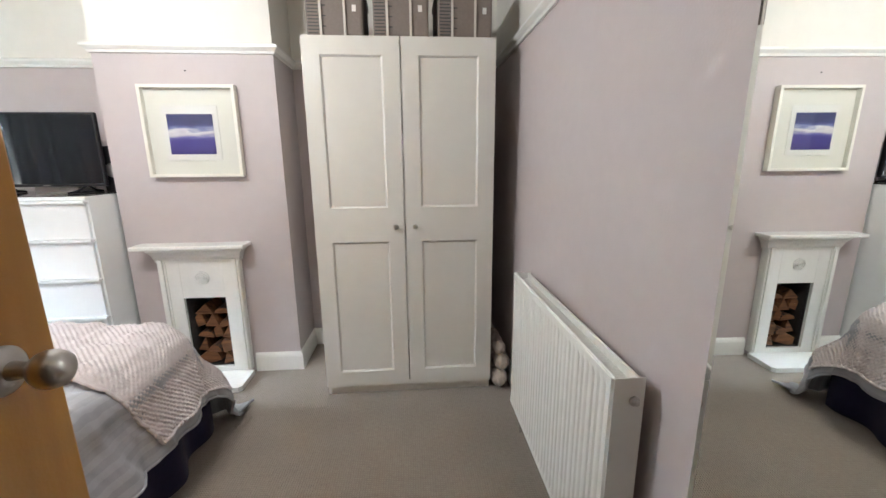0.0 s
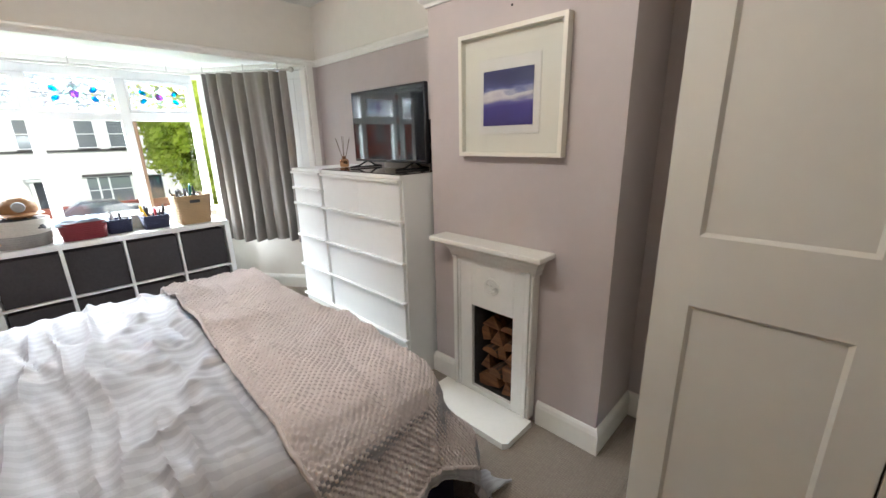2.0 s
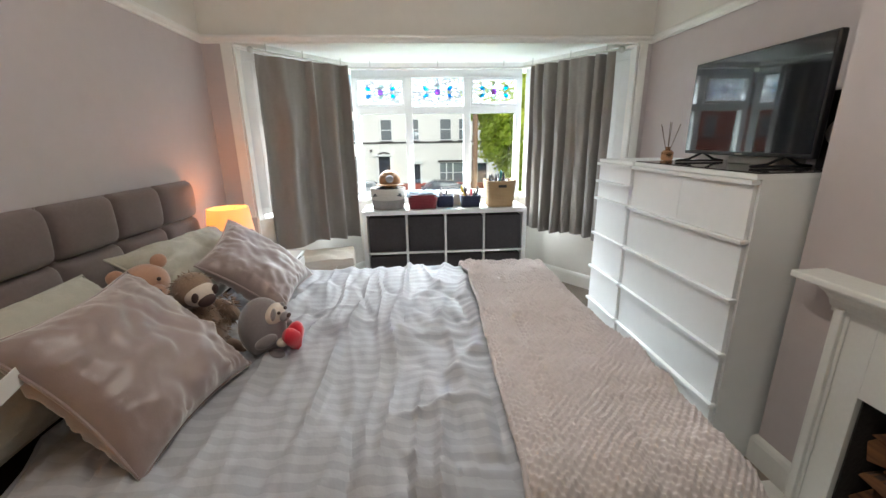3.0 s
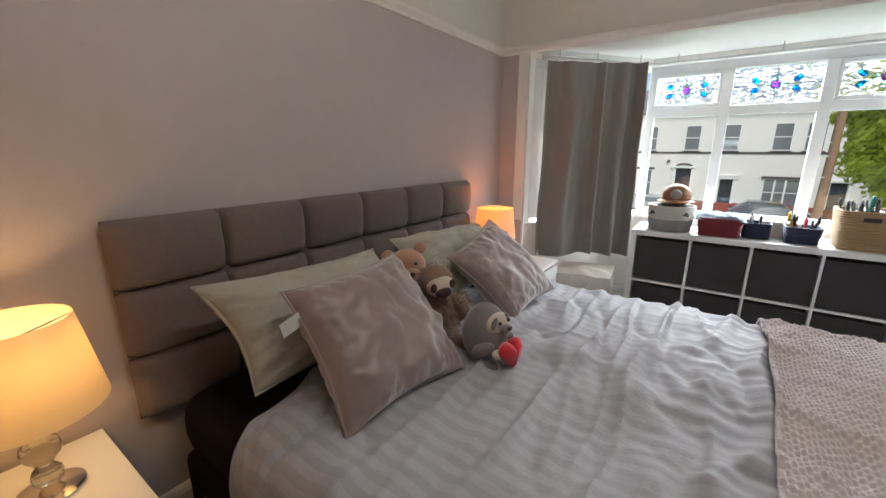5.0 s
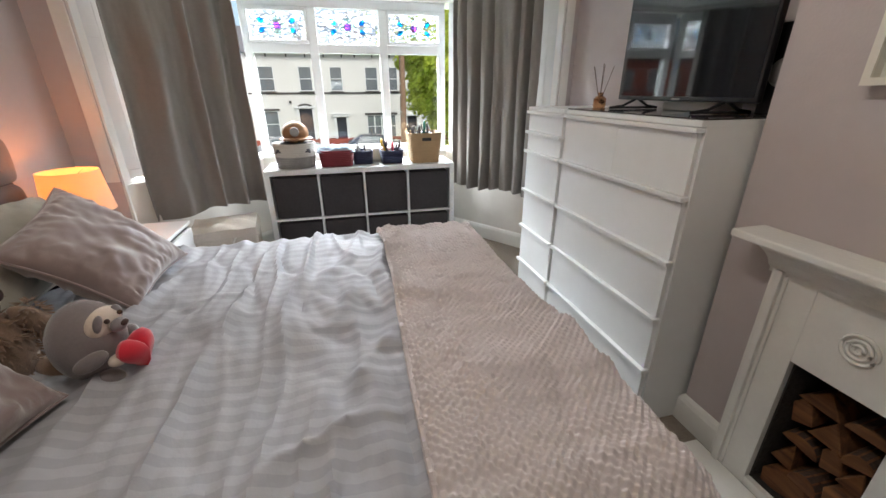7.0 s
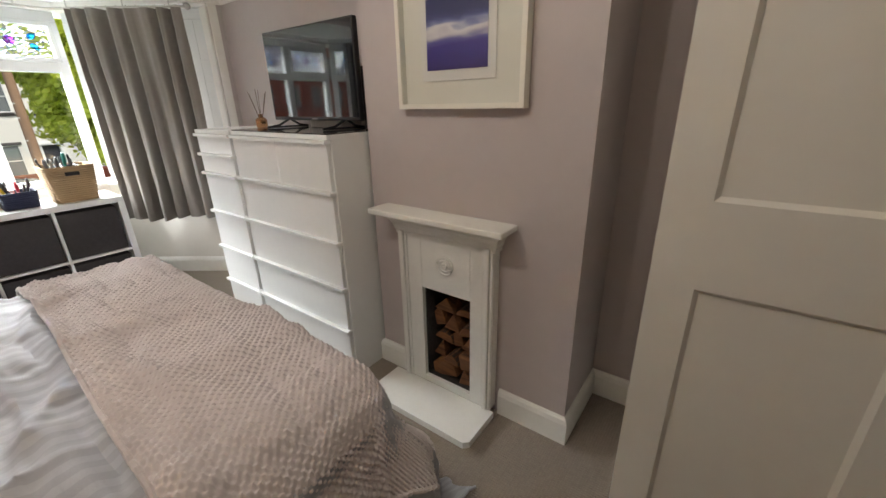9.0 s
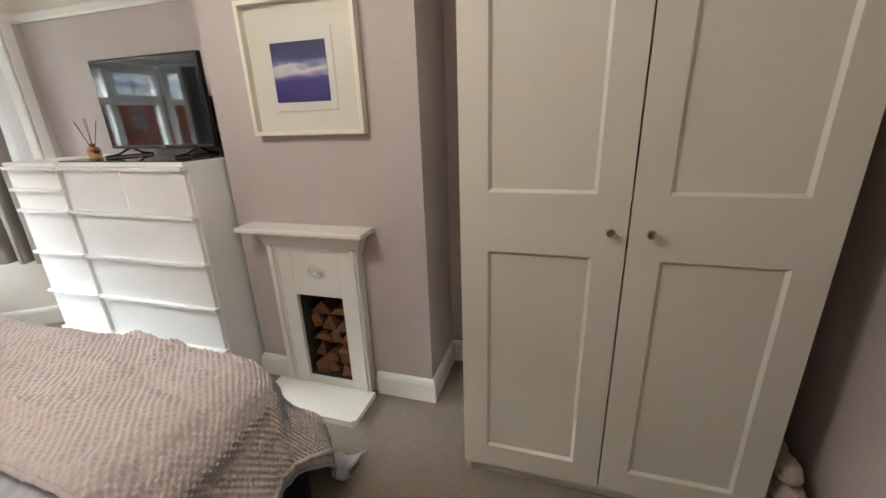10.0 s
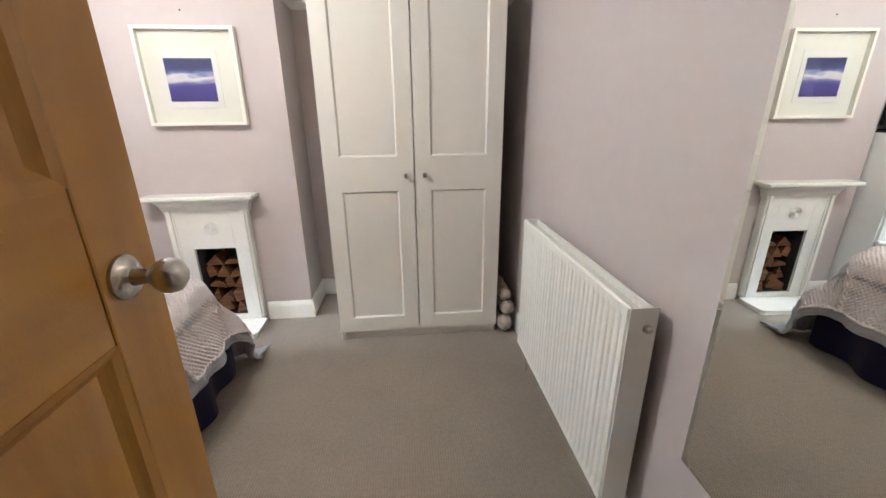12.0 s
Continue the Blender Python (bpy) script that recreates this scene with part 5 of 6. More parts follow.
def plush_grey():
    def heart():
        bm = bmesh.new()
        n_ = 28
        f0 = []
        for s in (1, -1):
            ring = []
            for k in range(n_):
                t = 2 * math.pi * k / n_
                x, z = 16 * math.sin(t) ** 3, 13 * math.cos(t) - 5 * math.cos(2 * t) - 2 * math.cos(3 * t) - math.cos(4 * t)
                ring.append((x / 17 * 0.042, z / 17 * 0.042))
            f0 = ring
        rings = []
        for sc, yy in ((0.05, -0.020), (0.6, -0.016), (0.9, -0.008), (1.0, 0.0), (0.9, 0.010), (0.6, 0.019), (0.05, 0.023)):
            rings.append([bm.verts.new((x * sc, yy, z * sc)) for x, z in f0])
        for a, b in zip(rings, rings[1:]):
            for k in range(n_):
                bm.faces.new((a[k], a[(k + 1) % n_], b[(k + 1) % n_], b[k]))
        bm.faces.new(rings[0])
        bm.faces.new(rings[-1])
        bmesh.ops.recalc_face_normals(bm, faces=bm.faces)
        return bm
    b = merge((ball((0, 0, 0.085), 0.085, (0.95, 0.9, 1.25), (0, 0, 0), 4), 0), (ball((0, 0.05, 0.135), 0.042, (1.25, 0.65, 0.9)), 1), (ball((0, 0.085, 0.128), 0.020, (1.2, 0.8, 0.8)), 0), (ball((0, 0.100, 0.134), 0.009, (1.3, 0.6, 0.8)), 2), (ball((-0.022, 0.078, 0.150), 0.006), 2), (ball((0.022, 0.078, 0.150), 0.006), 2), (ball((-0.032, 0.064, 0.148), 0.018, (0.8, 0.4, 1.2), (0, 25, 0)), 0), (ball((0.032, 0.064, 0.148), 0.018, (0.8, 0.4, 1.2), (0, -25, 0)), 0), (ball((-0.065, 0.045, 0.065), 0.026, (0.8, 1.5, 0.8), (25, 0, -25)), 0), (ball((0.065, 0.045, 0.065), 0.026, (0.8, 1.5, 0.8), (25, 0, 25)), 0), (ball((-0.045, 0.09, 0.055), 0.018, (1.2, 1, 0.8)), 1), (ball((0.045, 0.09, 0.055), 0.018, (1.2, 1, 0.8)), 1), (ball((-0.045, 0.055, 0.008), 0.028, (0.8, 1.4, 0.6)), 0), (ball((0.045, 0.055, 0.008), 0.028, (0.8, 1.4, 0.6)), 0), (at(heart(), (0.005, 0.108, 0.058), 1.4), 3), (boxes((-0.018, 0.020, 0.1295, 0.1305, 0.064, 0.067), (-0.008, 0.012, 0.1295, 0.1305, 0.052, 0.055)), 1))
    solid("plush_toy", at(b, (-1.925, 0.475, 0.628), 1.05, -10, 0, 0), [GREYP, CREAMP, DARKP, REDP], "round grey plush toy hugging a red heart on the duvet", "plush toy", smooth=True, group="plush toys on the bed")


plush_bear()
plush_shaggy()
plush_grey()


# ---- bedside tables and lamps ----
def nightstand(x0, x1, y0, y1, h, label):
    n_ = thing("bedside_table", (x0, y0, 0), label, "bedside table", "bedside tables")
    part("top", boxes((x0, x1, y0, y1, h - 0.02, h), bevel=0.002), MALM, n_)
    part("body", boxes((x0 + 0.001, x0 + 0.018, y0, y1 - 0.022, 0, h - 0.02), (x1 - 0.018, x1 - 0.001, y0, y1 - 0.022, 0, h - 0.02), (x0 + 0.018, x1 - 0.018, y0, y0 + 0.01, 0, h - 0.02), (x0 + 0.018, x1 - 0.018, y0 + 0.01, y1 - 0.03, 0.04, 0.055)), MALM, n_)
    for z0, z1 in ((0.045, h / 2 - 0.01), (h / 2, h - 0.045)):
        part("drawer", boxes((x0 + 0.0015, x1 - 0.0015, y1 - 0.02, y1 - 0.001, z0, z1), bevel=0.001), MALM, n_)


nightstand(-1.03, -0.63, HEAD_Y + 0.02, 0.06, 0.50, "small white two-drawer bedside table beside the door")
nightstand(-3.60, -3.20, HEAD_Y + 0.02, 0.16, 0.55, "small white two-drawer bedside table by the window")


def lamp(x, y, z, label, tint, watts, r0=0.165, r1=0.125, drop=0.0, high=0.235):
    l_ = thing("table_lamp", (x, y, z), label, "table lamp", "bedside lamps")
    part("foot", lathe((x, y, z), [(0, 0), (0.065, 0), (0.068, 0.008), (0.055, 0.014), (0.02, 0.018), (0, 0.018)], 32), CHROME, l_, smooth=True)
    hz = z + 0.018
    for i, r_ in enumerate((0.032, 0.040, 0.028)):
        part("crystal_ball", lathe((x, y, hz), [(0, 0), (r_ * 0.55, 0.002), (r_ * 0.95, r_ * 0.6), (r_, r_), (r_ * 0.9, r_ * 1.45), (r_ * 0.5, r_ * 1.95), (0, r_ * 2)], 12), CRYSTAL, l_)
        hz += r_ * 2 + 0.006
        part("collar", lathe((x, y, hz - 0.006), [(0, 0), (0.014, 0), (0.014, 0.006), (0, 0.006)], 20), CHROME, l_, smooth=True)
    part("stem", tube([(x, y, hz), (x, y, hz + 0.09)], 0.006, 12), CHROME, l_, smooth=True)
    part("bulb", lathe((x, y, hz + 0.03), [(0, 0), (0.012, 0), (0.014, 0.02), (0.028, 0.045), (0.028, 0.06), (0.018, 0.08), (0, 0.085)], 20), LABEL, l_, smooth=True).visible_shadow = False
    z0, z1 = hz - drop, hz - drop + high
    s = lathe((x, y, 0), [(r0, z0), (r1, z1), (r1 - 0.0015, z1), (r0 - 0.0015, z0)], 48)
    for f in [f for f in s.faces if len(f.verts) > 4]:
        bmesh.ops.delete(s, geom=[f], context="FACES_ONLY")
    part("shade", s, SHADE, l_, "cream tapered fabric shade, lit", smooth=True)
    part("spider", tube([(x - r1, y, z1 - 0.012), (x, y, z1 - 0.045), (x + r1, y, z1 - 0.012)], 0.002, 6), CHROME, l_)
    li = new("bulb_light", bpy.data.lights.new("bulb_light", "POINT"))
    li.data.energy, li.data.color, li.data.shadow_soft_size = watts, tint, 0.03
    li.location = (x, y, hz + 0.13)


CEIL_W = 3.3
lamp(-0.88, -0.20, 0.50, "lit lamp with crystal stem and cream shade beside the door", (1.0, 0.58, 0.23), 1.35, 0.155, 0.118, 0.0, 0.23)
lamp(-3.20 - 0.05, -0.20, 0.52, "lit lamp with crystal stem and cream shade by the window", (1.0, 0.28, 0.04), 1.5, 0.150, 0.125, 0.015, 0.21)


# ---- curtains ----
def curtain(name, p0, p1, p2, z0, z1, folds, seed, label):
    """A hanging curtain along a plan curve from p0 over p1 to p2."""
    p0, p1, p2 = Vector(p0), Vector(p1), Vector(p2)

    def f(u, v):
        q = p0 * (1 - u) ** 2 + p1 * 2 * u * (1 - u) + p2 * u * u
        d = ((p1 - p0) * (1 - u) + (p2 - p1) * u).normalized()
        nr = Vector((-d.y, d.x))
        ph = (0.35 * u + 0.65 * u * u if seed < 5 else u) * folds * 2 * math.pi + 3.6 * noise.noise(Vector((u * 3.1, seed, 0))) + 0.5 * noise.noise(Vector((u * 3, v * 2.0, seed)))
        amp = (0.034 + 0.026 * (1 - v)) * (0.75 + 1.2 * noise.noise(Vector((u * 3.5, seed + 4, 0.5 + 0.6 * v))))
        w_ = amp * (math.sin(ph) + 0.28 * math.sin(2 * ph + 1.0 + 0.8 * v)) + 0.016 * noise.noise(Vector((u * 9, v * 2.5, seed + 9))) + 0.006 * noise.noise(Vector((u * 16, v * 9, seed)))
        z = z0 + (z1 - z0) * v + 0.012 * math.sin(u * 9 + seed) * (1 - v)
        return (q.x + nr.x * w_, q.y + nr.y * w_, z)
    c = thing(name, (p0.x, p0.y, z0), label, "curtain", "bay curtains")
    part("cloth", grid(f, 160, 50, thick=0.003), CURT, c, smooth=True)
    return c


curtain("curtain", (-3.765, -0.075), (-4.02, 0.12), (-4.31, 0.505), 0.50, 1.985, 4, 3.0, "grey-taupe blackout curtain drawn back at the head side of the bay")
curtain("curtain", (-3.725, 2.60), (-4.02, 2.37), (-4.31, 2.12), 0.52, 1.985, 7, 11.0, "grey-taupe blackout curtain drawn back at the chest side of the bay")
RODP = [(-3.74, -0.09), (-4.49, 0.52), (-4.49, 2.06), (-3.74, 2.64)]
rod = thing("curtain_pole", (-3.75, -0.13, 2.0), "thin steel curtain pole bent round the bay with ball finials", "curtain pole")
part("pole", tube([(x, y, 2.0) for x, y in RODP], 0.010, 12), STEEL, rod, smooth=True)
for x, y in (RODP[0], RODP[3]):
    part("finial", ball((x + 0.01, y, 2.0), 0.024, (1, 1, 1), (0, 0, 0), 2), STEEL, rod, smooth=True)
for (a, b), ts in (((0, 1), (0.12, 0.45, 0.85)), ((1, 2), (0.1, 0.5, 0.9)), ((2, 3), (0.15, 0.55, 0.88))):
    for t in ts:
        q = Vector(RODP[a]).lerp(Vector(RODP[b]), t)
        part("bracket", tube([(q.x, q.y, 2.005), (q.x, q.y, 2.061)], 0.004, 6), STEEL, rod)
for (a, b), t0, t1, n_ in (((0, 1), 0.1, 0.72, 11), ((3, 2), 0.08, 0.78, 11)):
    for i in range(n_):
        q = Vector(RODP[a]).lerp(Vector(RODP[b]), t0 + (t1 - t0) * i / (n_ - 1))
        part("curtain_hook", tube([(q.x, q.y, 2.014), (q.x + 0.008, q.y, 2.0), (q.x, q.y, 1.982)], 0.003, 5), STEEL, rod)


# ---- shelf unit in the bay ----
def shelf_unit():
    xf, xb, y0, y1, z1 = -3.98, -4.37, 0.575, 2.035, 0.77
    k = thing("shelf_unit", (xb, (y0 + y1) / 2, 0), "low white cube shelf unit under the bay window", "shelf unit")
    part("top", boxes((xb, xf, y0, y1, z1 - 0.038, z1), bevel=0.0015), MALM, k)
    part("bottom", boxes((xb, xf, y0, y1, 0.0, 0.038), bevel=0.0015), MALM, k)
    for y in (y0, y1 - 0.038):
        part("side_panel", boxes((xb, xf, y, y + 0.038, 0.0385, z1 - 0.0385)), MALM, k)
    w = (y1 - y0 - 0.076) / 4
    part("shelf", boxes((xb, xf - 0.001, y0 + 0.0385, y1 - 0.0385, z1 / 2 - 0.008, z1 / 2 + 0.008)), MALM, k)
    for i in range(1, 4):
        yy = y0 + 0.038 + w * i
        part("divider", boxes((xb, xf - 0.002, yy - 0.008, yy + 0.008, z1 / 2 + 0.0085, z1 - 0.0385), (xb, xf - 0.002, yy - 0.008, yy + 0.008, 0.0385, z1 / 2 - 0.0085)), MALM, k)
    first = None
    for i in range(4):
        for z in (z1 / 2 + 0.009, 0.039):
            yy = y0 + 0.038 + w * i + w / 2
            m = Matrix.Translation((xf - 0.012, yy, z))
            if first is None:
                first = thing("fabric_box", (0, 0, 0), "charcoal fabric storage box filling a cube of the white shelf unit", "storage box", "boxes in the shelf unit")
                hw, hh = w / 2 - 0.012, 0.315
                part("front", boxes((-0.012, 0, -hw, hw, 0.001, hh), bevel=0.004), DARKBOX, first)
                part("body", boxes((-0.34, -0.0125, -hw, hw, 0.001, hh - 0.002), bevel=0.004), DARKBOX, first)
                part("hem", boxes((0.0002, 0.0025, -hw + 0.004, hw - 0.004, hh - 0.055, hh - 0.004), bevel=0.001), DARKBOX, first)
                first.matrix_basis = m
            else:
                copy_thing(first, m)


shelf_unit()
ZK = 0.771


def basket(name, x, y, r0, r1, h, material, label, round_=True, bands=14, sx=1.0, sy=1.0, rz=0, wall_t=0.008):
    """A woven basket: rows of round strands, open at the top."""
    b = thing(name, (x, y, ZK), label, "basket", "baskets on the shelf unit")
    bms = []

    def loop(r, z, rad):
        ps = []
        n_ = 40
        for k in range(n_):
            a = 2 * math.pi * k / n_
            ca, sa = math.cos(a), math.sin(a)
            e = 1.0 if round_ else 0.28
            px = r * sx * math.copysign(abs(ca) ** e, ca)
            py = r * sy * math.copysign(abs(sa) ** e, sa)
            c, s = math.cos(radians(rz)), math.sin(radians(rz))
            ps.append((x + px * c - py * s, y + px * s + py * c, z))
        return tube(ps, rad, 6, True)
    hb = h / bands
    for i in range(bands):
        t = i / (bands - 1)
        bms.append(loop(r0 + (r1 - r0) * t, ZK + hb * (i + 0.5), hb * 0.56))
    mats = material if isinstance(material, list) else [material]
    if len(mats) > 1:
        cut = int(bands * 0.5)
        part("lower_weave", merge(*bms[:cut]), mats[1], b, smooth=True)
        part("upper_weave", merge(*bms[cut:]), mats[0], b, smooth=True)
    else:
        part("weave", merge(*bms), mats[0], b, smooth=True)
    fill = boxes((-r0 * sx * 0.9, r0 * sx * 0.9, -r0 * sy * 0.9, r0 * sy * 0.9, 0.002, 0.01)) if not round_ else lathe((0, 0, 0.002), [(0, 0), (r0 * 0.95, 0), (r0 * 0.95, 0.008), (0, 0.008)], 24)
    bmesh.ops.transform(fill, matrix=pose(x, y, ZK, 0, 0, rz), verts=fill.verts)
    part("base", fill, mats[0], b)
    return b


def heap(name, x, y, z, sx, sy, h, material, label, seed=0, category="cloth"):
    def f(u, v):
        a, b = 2 * u - 1, 2 * v - 1
        k = (1 - abs(a) ** 3) * (1 - abs(b) ** 3)
        return (x + a * sx, y + b * sy, z + h * max(0, k) ** 0.6 + 0.018 * noise.noise(Vector((a * 3 + seed, b * 3, seed))) + 0.01 * noise.noise(Vector((a * 9 + seed, b * 9, seed))))
    bm = grid(f, 30, 30, thick=0.008)
    return solid(name, bm, material, label, category, smooth=True)


basket("rope_basket", -4.15, 0.80, 0.135, 0.150, 0.185, [ROPE, ROPEG], "cream rope basket with a grey speckled lower band", True, 13)
heap("folded_clothes", -4.15, 0.80, ZK + 0.12, 0.125, 0.125, 0.07, GREYC, "dark grey clothes heaped in the rope basket", 3)
basket("red_basket", -4.15, 1.11, 0.115, 0.128, 0.125, RED, "low dark red woven basket", False, 9, 1.0, 1.0)
heap("folded_cloth", -4.15, 1.11, ZK + 0.115, 0.13, 0.145, 0.035, BLUEC, "pale blue-grey folded cloth on the red basket", 7)
basket("navy_basket", -4.17, 1.315, 0.068, 0.076, 0.105, NAVYB, "small navy woven basket of oddments", False, 8)
basket("navy_basket", -4.15, 1.545, 0.078, 0.088, 0.105, NAVYB, "small navy woven basket holding bottles and brushes", False, 8)
basket("wicker_basket", -4.15, 1.815, 0.108, 0.130, 0.235, WICKER, "tall square tan seagrass basket full of brushes", False, 17)
# shade inside the basket's handle hole, put on as a black block
solid("handle_shade_block", boxes((-4.15 + 0.1325, -4.15 + 0.140, 1.78, 1.855, ZK + 0.175, ZK + 0.200), bevel=0.004), BLACK, "black block on the seagrass basket standing in for its shaded handle opening", "handle slot")
hat = thing("miner_hat", (-4.15, 0.82, ZK + 0.2), "tan miner's style helmet with a pale round badge on the basket", "hat")
part("crown", ball((-4.15, 0.82, ZK + 0.255), 0.098, (0.95, 0.98, 0.85), (0, 0, 0), 4, 0.05), HATM, hat, smooth=True)
part("brim", lathe((-4.15, 0.82, ZK + 0.22), [(0.08, 0.006), (0.115, 0.0), (0.128, -0.006), (0.126, -0.012), (0.10, -0.006), (0.08, -0.002)], 36, "Z", 1.0, 0.95), HATM, hat, smooth=True)
part("badge", lathe((-4.065, 0.825, ZK + 0.268), [(0, 0.016), (0.030, 0.014), (0.034, 0.008), (0.034, -0.02), (0, -0.02)], 24, "X"), GREYB, hat, "pale grey round badge", smooth=True)
rr = random.Random(21)


def sticks(cx, cy, z, n_, spread, hmin, hmax, mats, name, label):
    for i in range(n_):
        x, y = cx + rr.uniform(-spread, spread), cy + rr.uniform(-spread, spread)
        tx, ty = rr.uniform(-0.04, 0.04), rr.uniform(-0.05, 0.05)
        h, r_ = rr.uniform(hmin, hmax), rr.uniform(0.006, 0.013)
        m = rr.choice(mats)
        o = thing(name, (x, y, z), label, name.replace("_", " "))
        part("handle", tube([(x, y, z), (x + tx, y + ty, z + h)], r_ * 0.7, 8), m, o, smooth=True)
        part("head", at(ball((0, 0, 0), r_ * 1.6, (1, 0.6, 2.0), sub=2), (x + tx * 1.1, y + ty * 1.1, z + h * 1.05)), m, o, smooth=True)


sticks(-4.15, 1.545, ZK + 0.012, 7, 0.045, 0.10, 0.14, [BLACK, GREYC, BLACK, YELLOWP, REDP], "bottle", "small bottle or brush standing in the navy basket")
sticks(-4.17, 1.315, ZK + 0.012, 4, 0.04, 0.10, 0.12, [BLACK, GREYC, GREYB], "bottle", "small dark bottle lying in the navy basket")
sticks(-4.15, 1.815, ZK + 0.012, 12, 0.075, 0.22, 0.265, [BLACK, GREYC, GREYB, TEALP, BLACK], "brush", "hair brush or comb standing in the seagrass basket")
heap("oddments", -4.15, 1.815, ZK + 0.20, 0.10, 0.10, 0.03, BLACK, "dark oddments filling the seagrass basket", 17, "oddments")
solid("tissue_box", boxes((-4.30, -4.22, 1.33, 1.55, ZK, ZK + 0.11), bevel=0.01), LABEL, "pale box behind the small baskets", "box")

# ---- laundry hamper ----
lh = thing("laundry_hamper", (-3.78, 0.28, 0), "cream canvas laundry hamper with a slumped lid beside the bedside table", "laundry hamper")
part("body", at(boxes((-0.19, 0.19, -0.21, 0.21, 0.0, 0.44), bevel=0.02, seg=3), (-3.80, 0.30, 0), 1, 8), CANVAS, lh, smooth=True)


def lid_pt(u, v):
    a, b = 2 * u - 1, 2 * v - 1
    c, s = math.cos(radians(8)), math.sin(radians(8))
    x, y = a * 0.2, b * 0.22
    e = max(abs(a), abs(b))
    z = 0.452 + 0.03 * (1 - a * a) * (1 - b * b) + 0.018 * noise.noise(Vector((a * 2, b * 2, 4))) - 0.05 * smooth01((e - 0.93) / 0.07)
    return (-3.80 + x * c - y * s, 0.30 + x * s + y * c, z)


part("lid", grid(lid_pt, 30, 30, thick=0.008), CANVAS, lh, smooth=True)
part("rope_handle", tube([(-3.62, 0.22, 0.40), (-3.60, 0.25, 0.33), (-3.60, 0.36, 0.33), (-3.62, 0.40, 0.40)], 0.007, 8), ROPE, lh, smooth=True)


# ---- ceiling light ----
cl = thing("ceiling_light", (-1.45, 1.15, CEIL), "steel ceiling bar with three frosted glass spot shades, lit", "ceiling light")
part("ceiling_plate", lathe((-1.45, 1.15, CEIL - 0.026), [(0, 0), (0.055, 0), (0.06, 0.01), (0.06, 0.025), (0, 0.025)], 28), STEEL, cl, smooth=True)
part("bar", boxes((-1.75, -1.15, 1.135, 1.165, CEIL - 0.045, CEIL - 0.027), bevel=0.004), STEEL, cl)
for k in (-0.25, 0.0, 0.25):
    c = (-1.45 + k, 1.15, CEIL - 0.15)
    s_ = lathe(c, [(0.028, 0.10), (0.040, 0.07), (0.055, 0.0), (0.053, 0.0), (0.038, 0.07), (0.026, 0.098)], 28)
    for f in [f for f in s_.faces if len(f.verts) > 4]:
        bmesh.ops.delete(s_, geom=[f], context="FACES_ONLY")
    part("glass_shade", s_, SHADE, cl, "frosted glass spot shade", smooth=True)
    li = new("spot_bulb_light", bpy.data.lights.new("spot_bulb_light", "POINT"))
    li.data.energy, li.data.color, li.data.shadow_soft_size = CEIL_W, (1.0, 0.93, 0.86), 0.03
    li.location = (c[0], c[1], c[2] - 0.035)


# ---- outside ----
GZ, HX = -3.0, -38.0
solid("ground", boxes((-400, -5.2, -400, 400, GZ - 0.3, GZ)), GRASSM, "grass and gardens reaching the distance", kind="structure")
solid("road", boxes((-31.0, -24.0, -120, 120, GZ + 0.002, GZ + 0.02)), ROADM, "grey asphalt street", kind="structure")
solid("pavement", boxes((-34.0, -31.0, -120, 120, GZ + 0.002, GZ + 0.13)), PAVEM, "concrete pavement across the street", kind="structure")
solid("pavement", boxes((-24.0, -21.5, -120, 120, GZ + 0.002, GZ + 0.13)), PAVEM, "concrete pavement on the near side of the street", kind="structure")


def sash_window(house, y0, y1, z0, z1, bars=1, cols=1):
    w = part("window", boxes((HX - 0.06, HX + 0.02, y0 - 0.06, y1 + 0.06, z0 - 0.06, z0), (HX - 0.06, HX + 0.02, y0 - 0.06, y1 + 0.06, z1, z1 + 0.06), (HX - 0.06, HX + 0.02, y0 - 0.06, y0, z0, z1), (HX - 0.06, HX + 0.02, y1, y1 + 0.06, z0, z1)), PVC, house)
    part("pane", boxes((HX - 0.05, HX - 0.03, y0, y1, z0, z1)), HOUSEGLASS, w)
    bs = [(HX - 0.029, HX + 0.01, y0, y1, z0 + (z1 - z0) * (k + 1) / (bars + 1) - 0.03, z0 + (z1 - z0) * (k + 1) / (bars + 1) + 0.03) for k in range(bars)]
    bs += [(HX - 0.028, HX + 0.011, y0 + (y1 - y0) * (k + 1) / (cols + 1) - 0.07, y0 + (y1 - y0) * (k + 1) / (cols + 1) + 0.04, z0, z1) for k in range(cols - 1)]
    part("glazing_bars", boxes(*bs), PVC, w)
    part("sill", boxes((HX - 0.02, HX + 0.12, y0 - 0.12, y1 + 0.12, z0 - 0.14, z0 - 0.065)), STONE if cols < 3 else PVC, w)


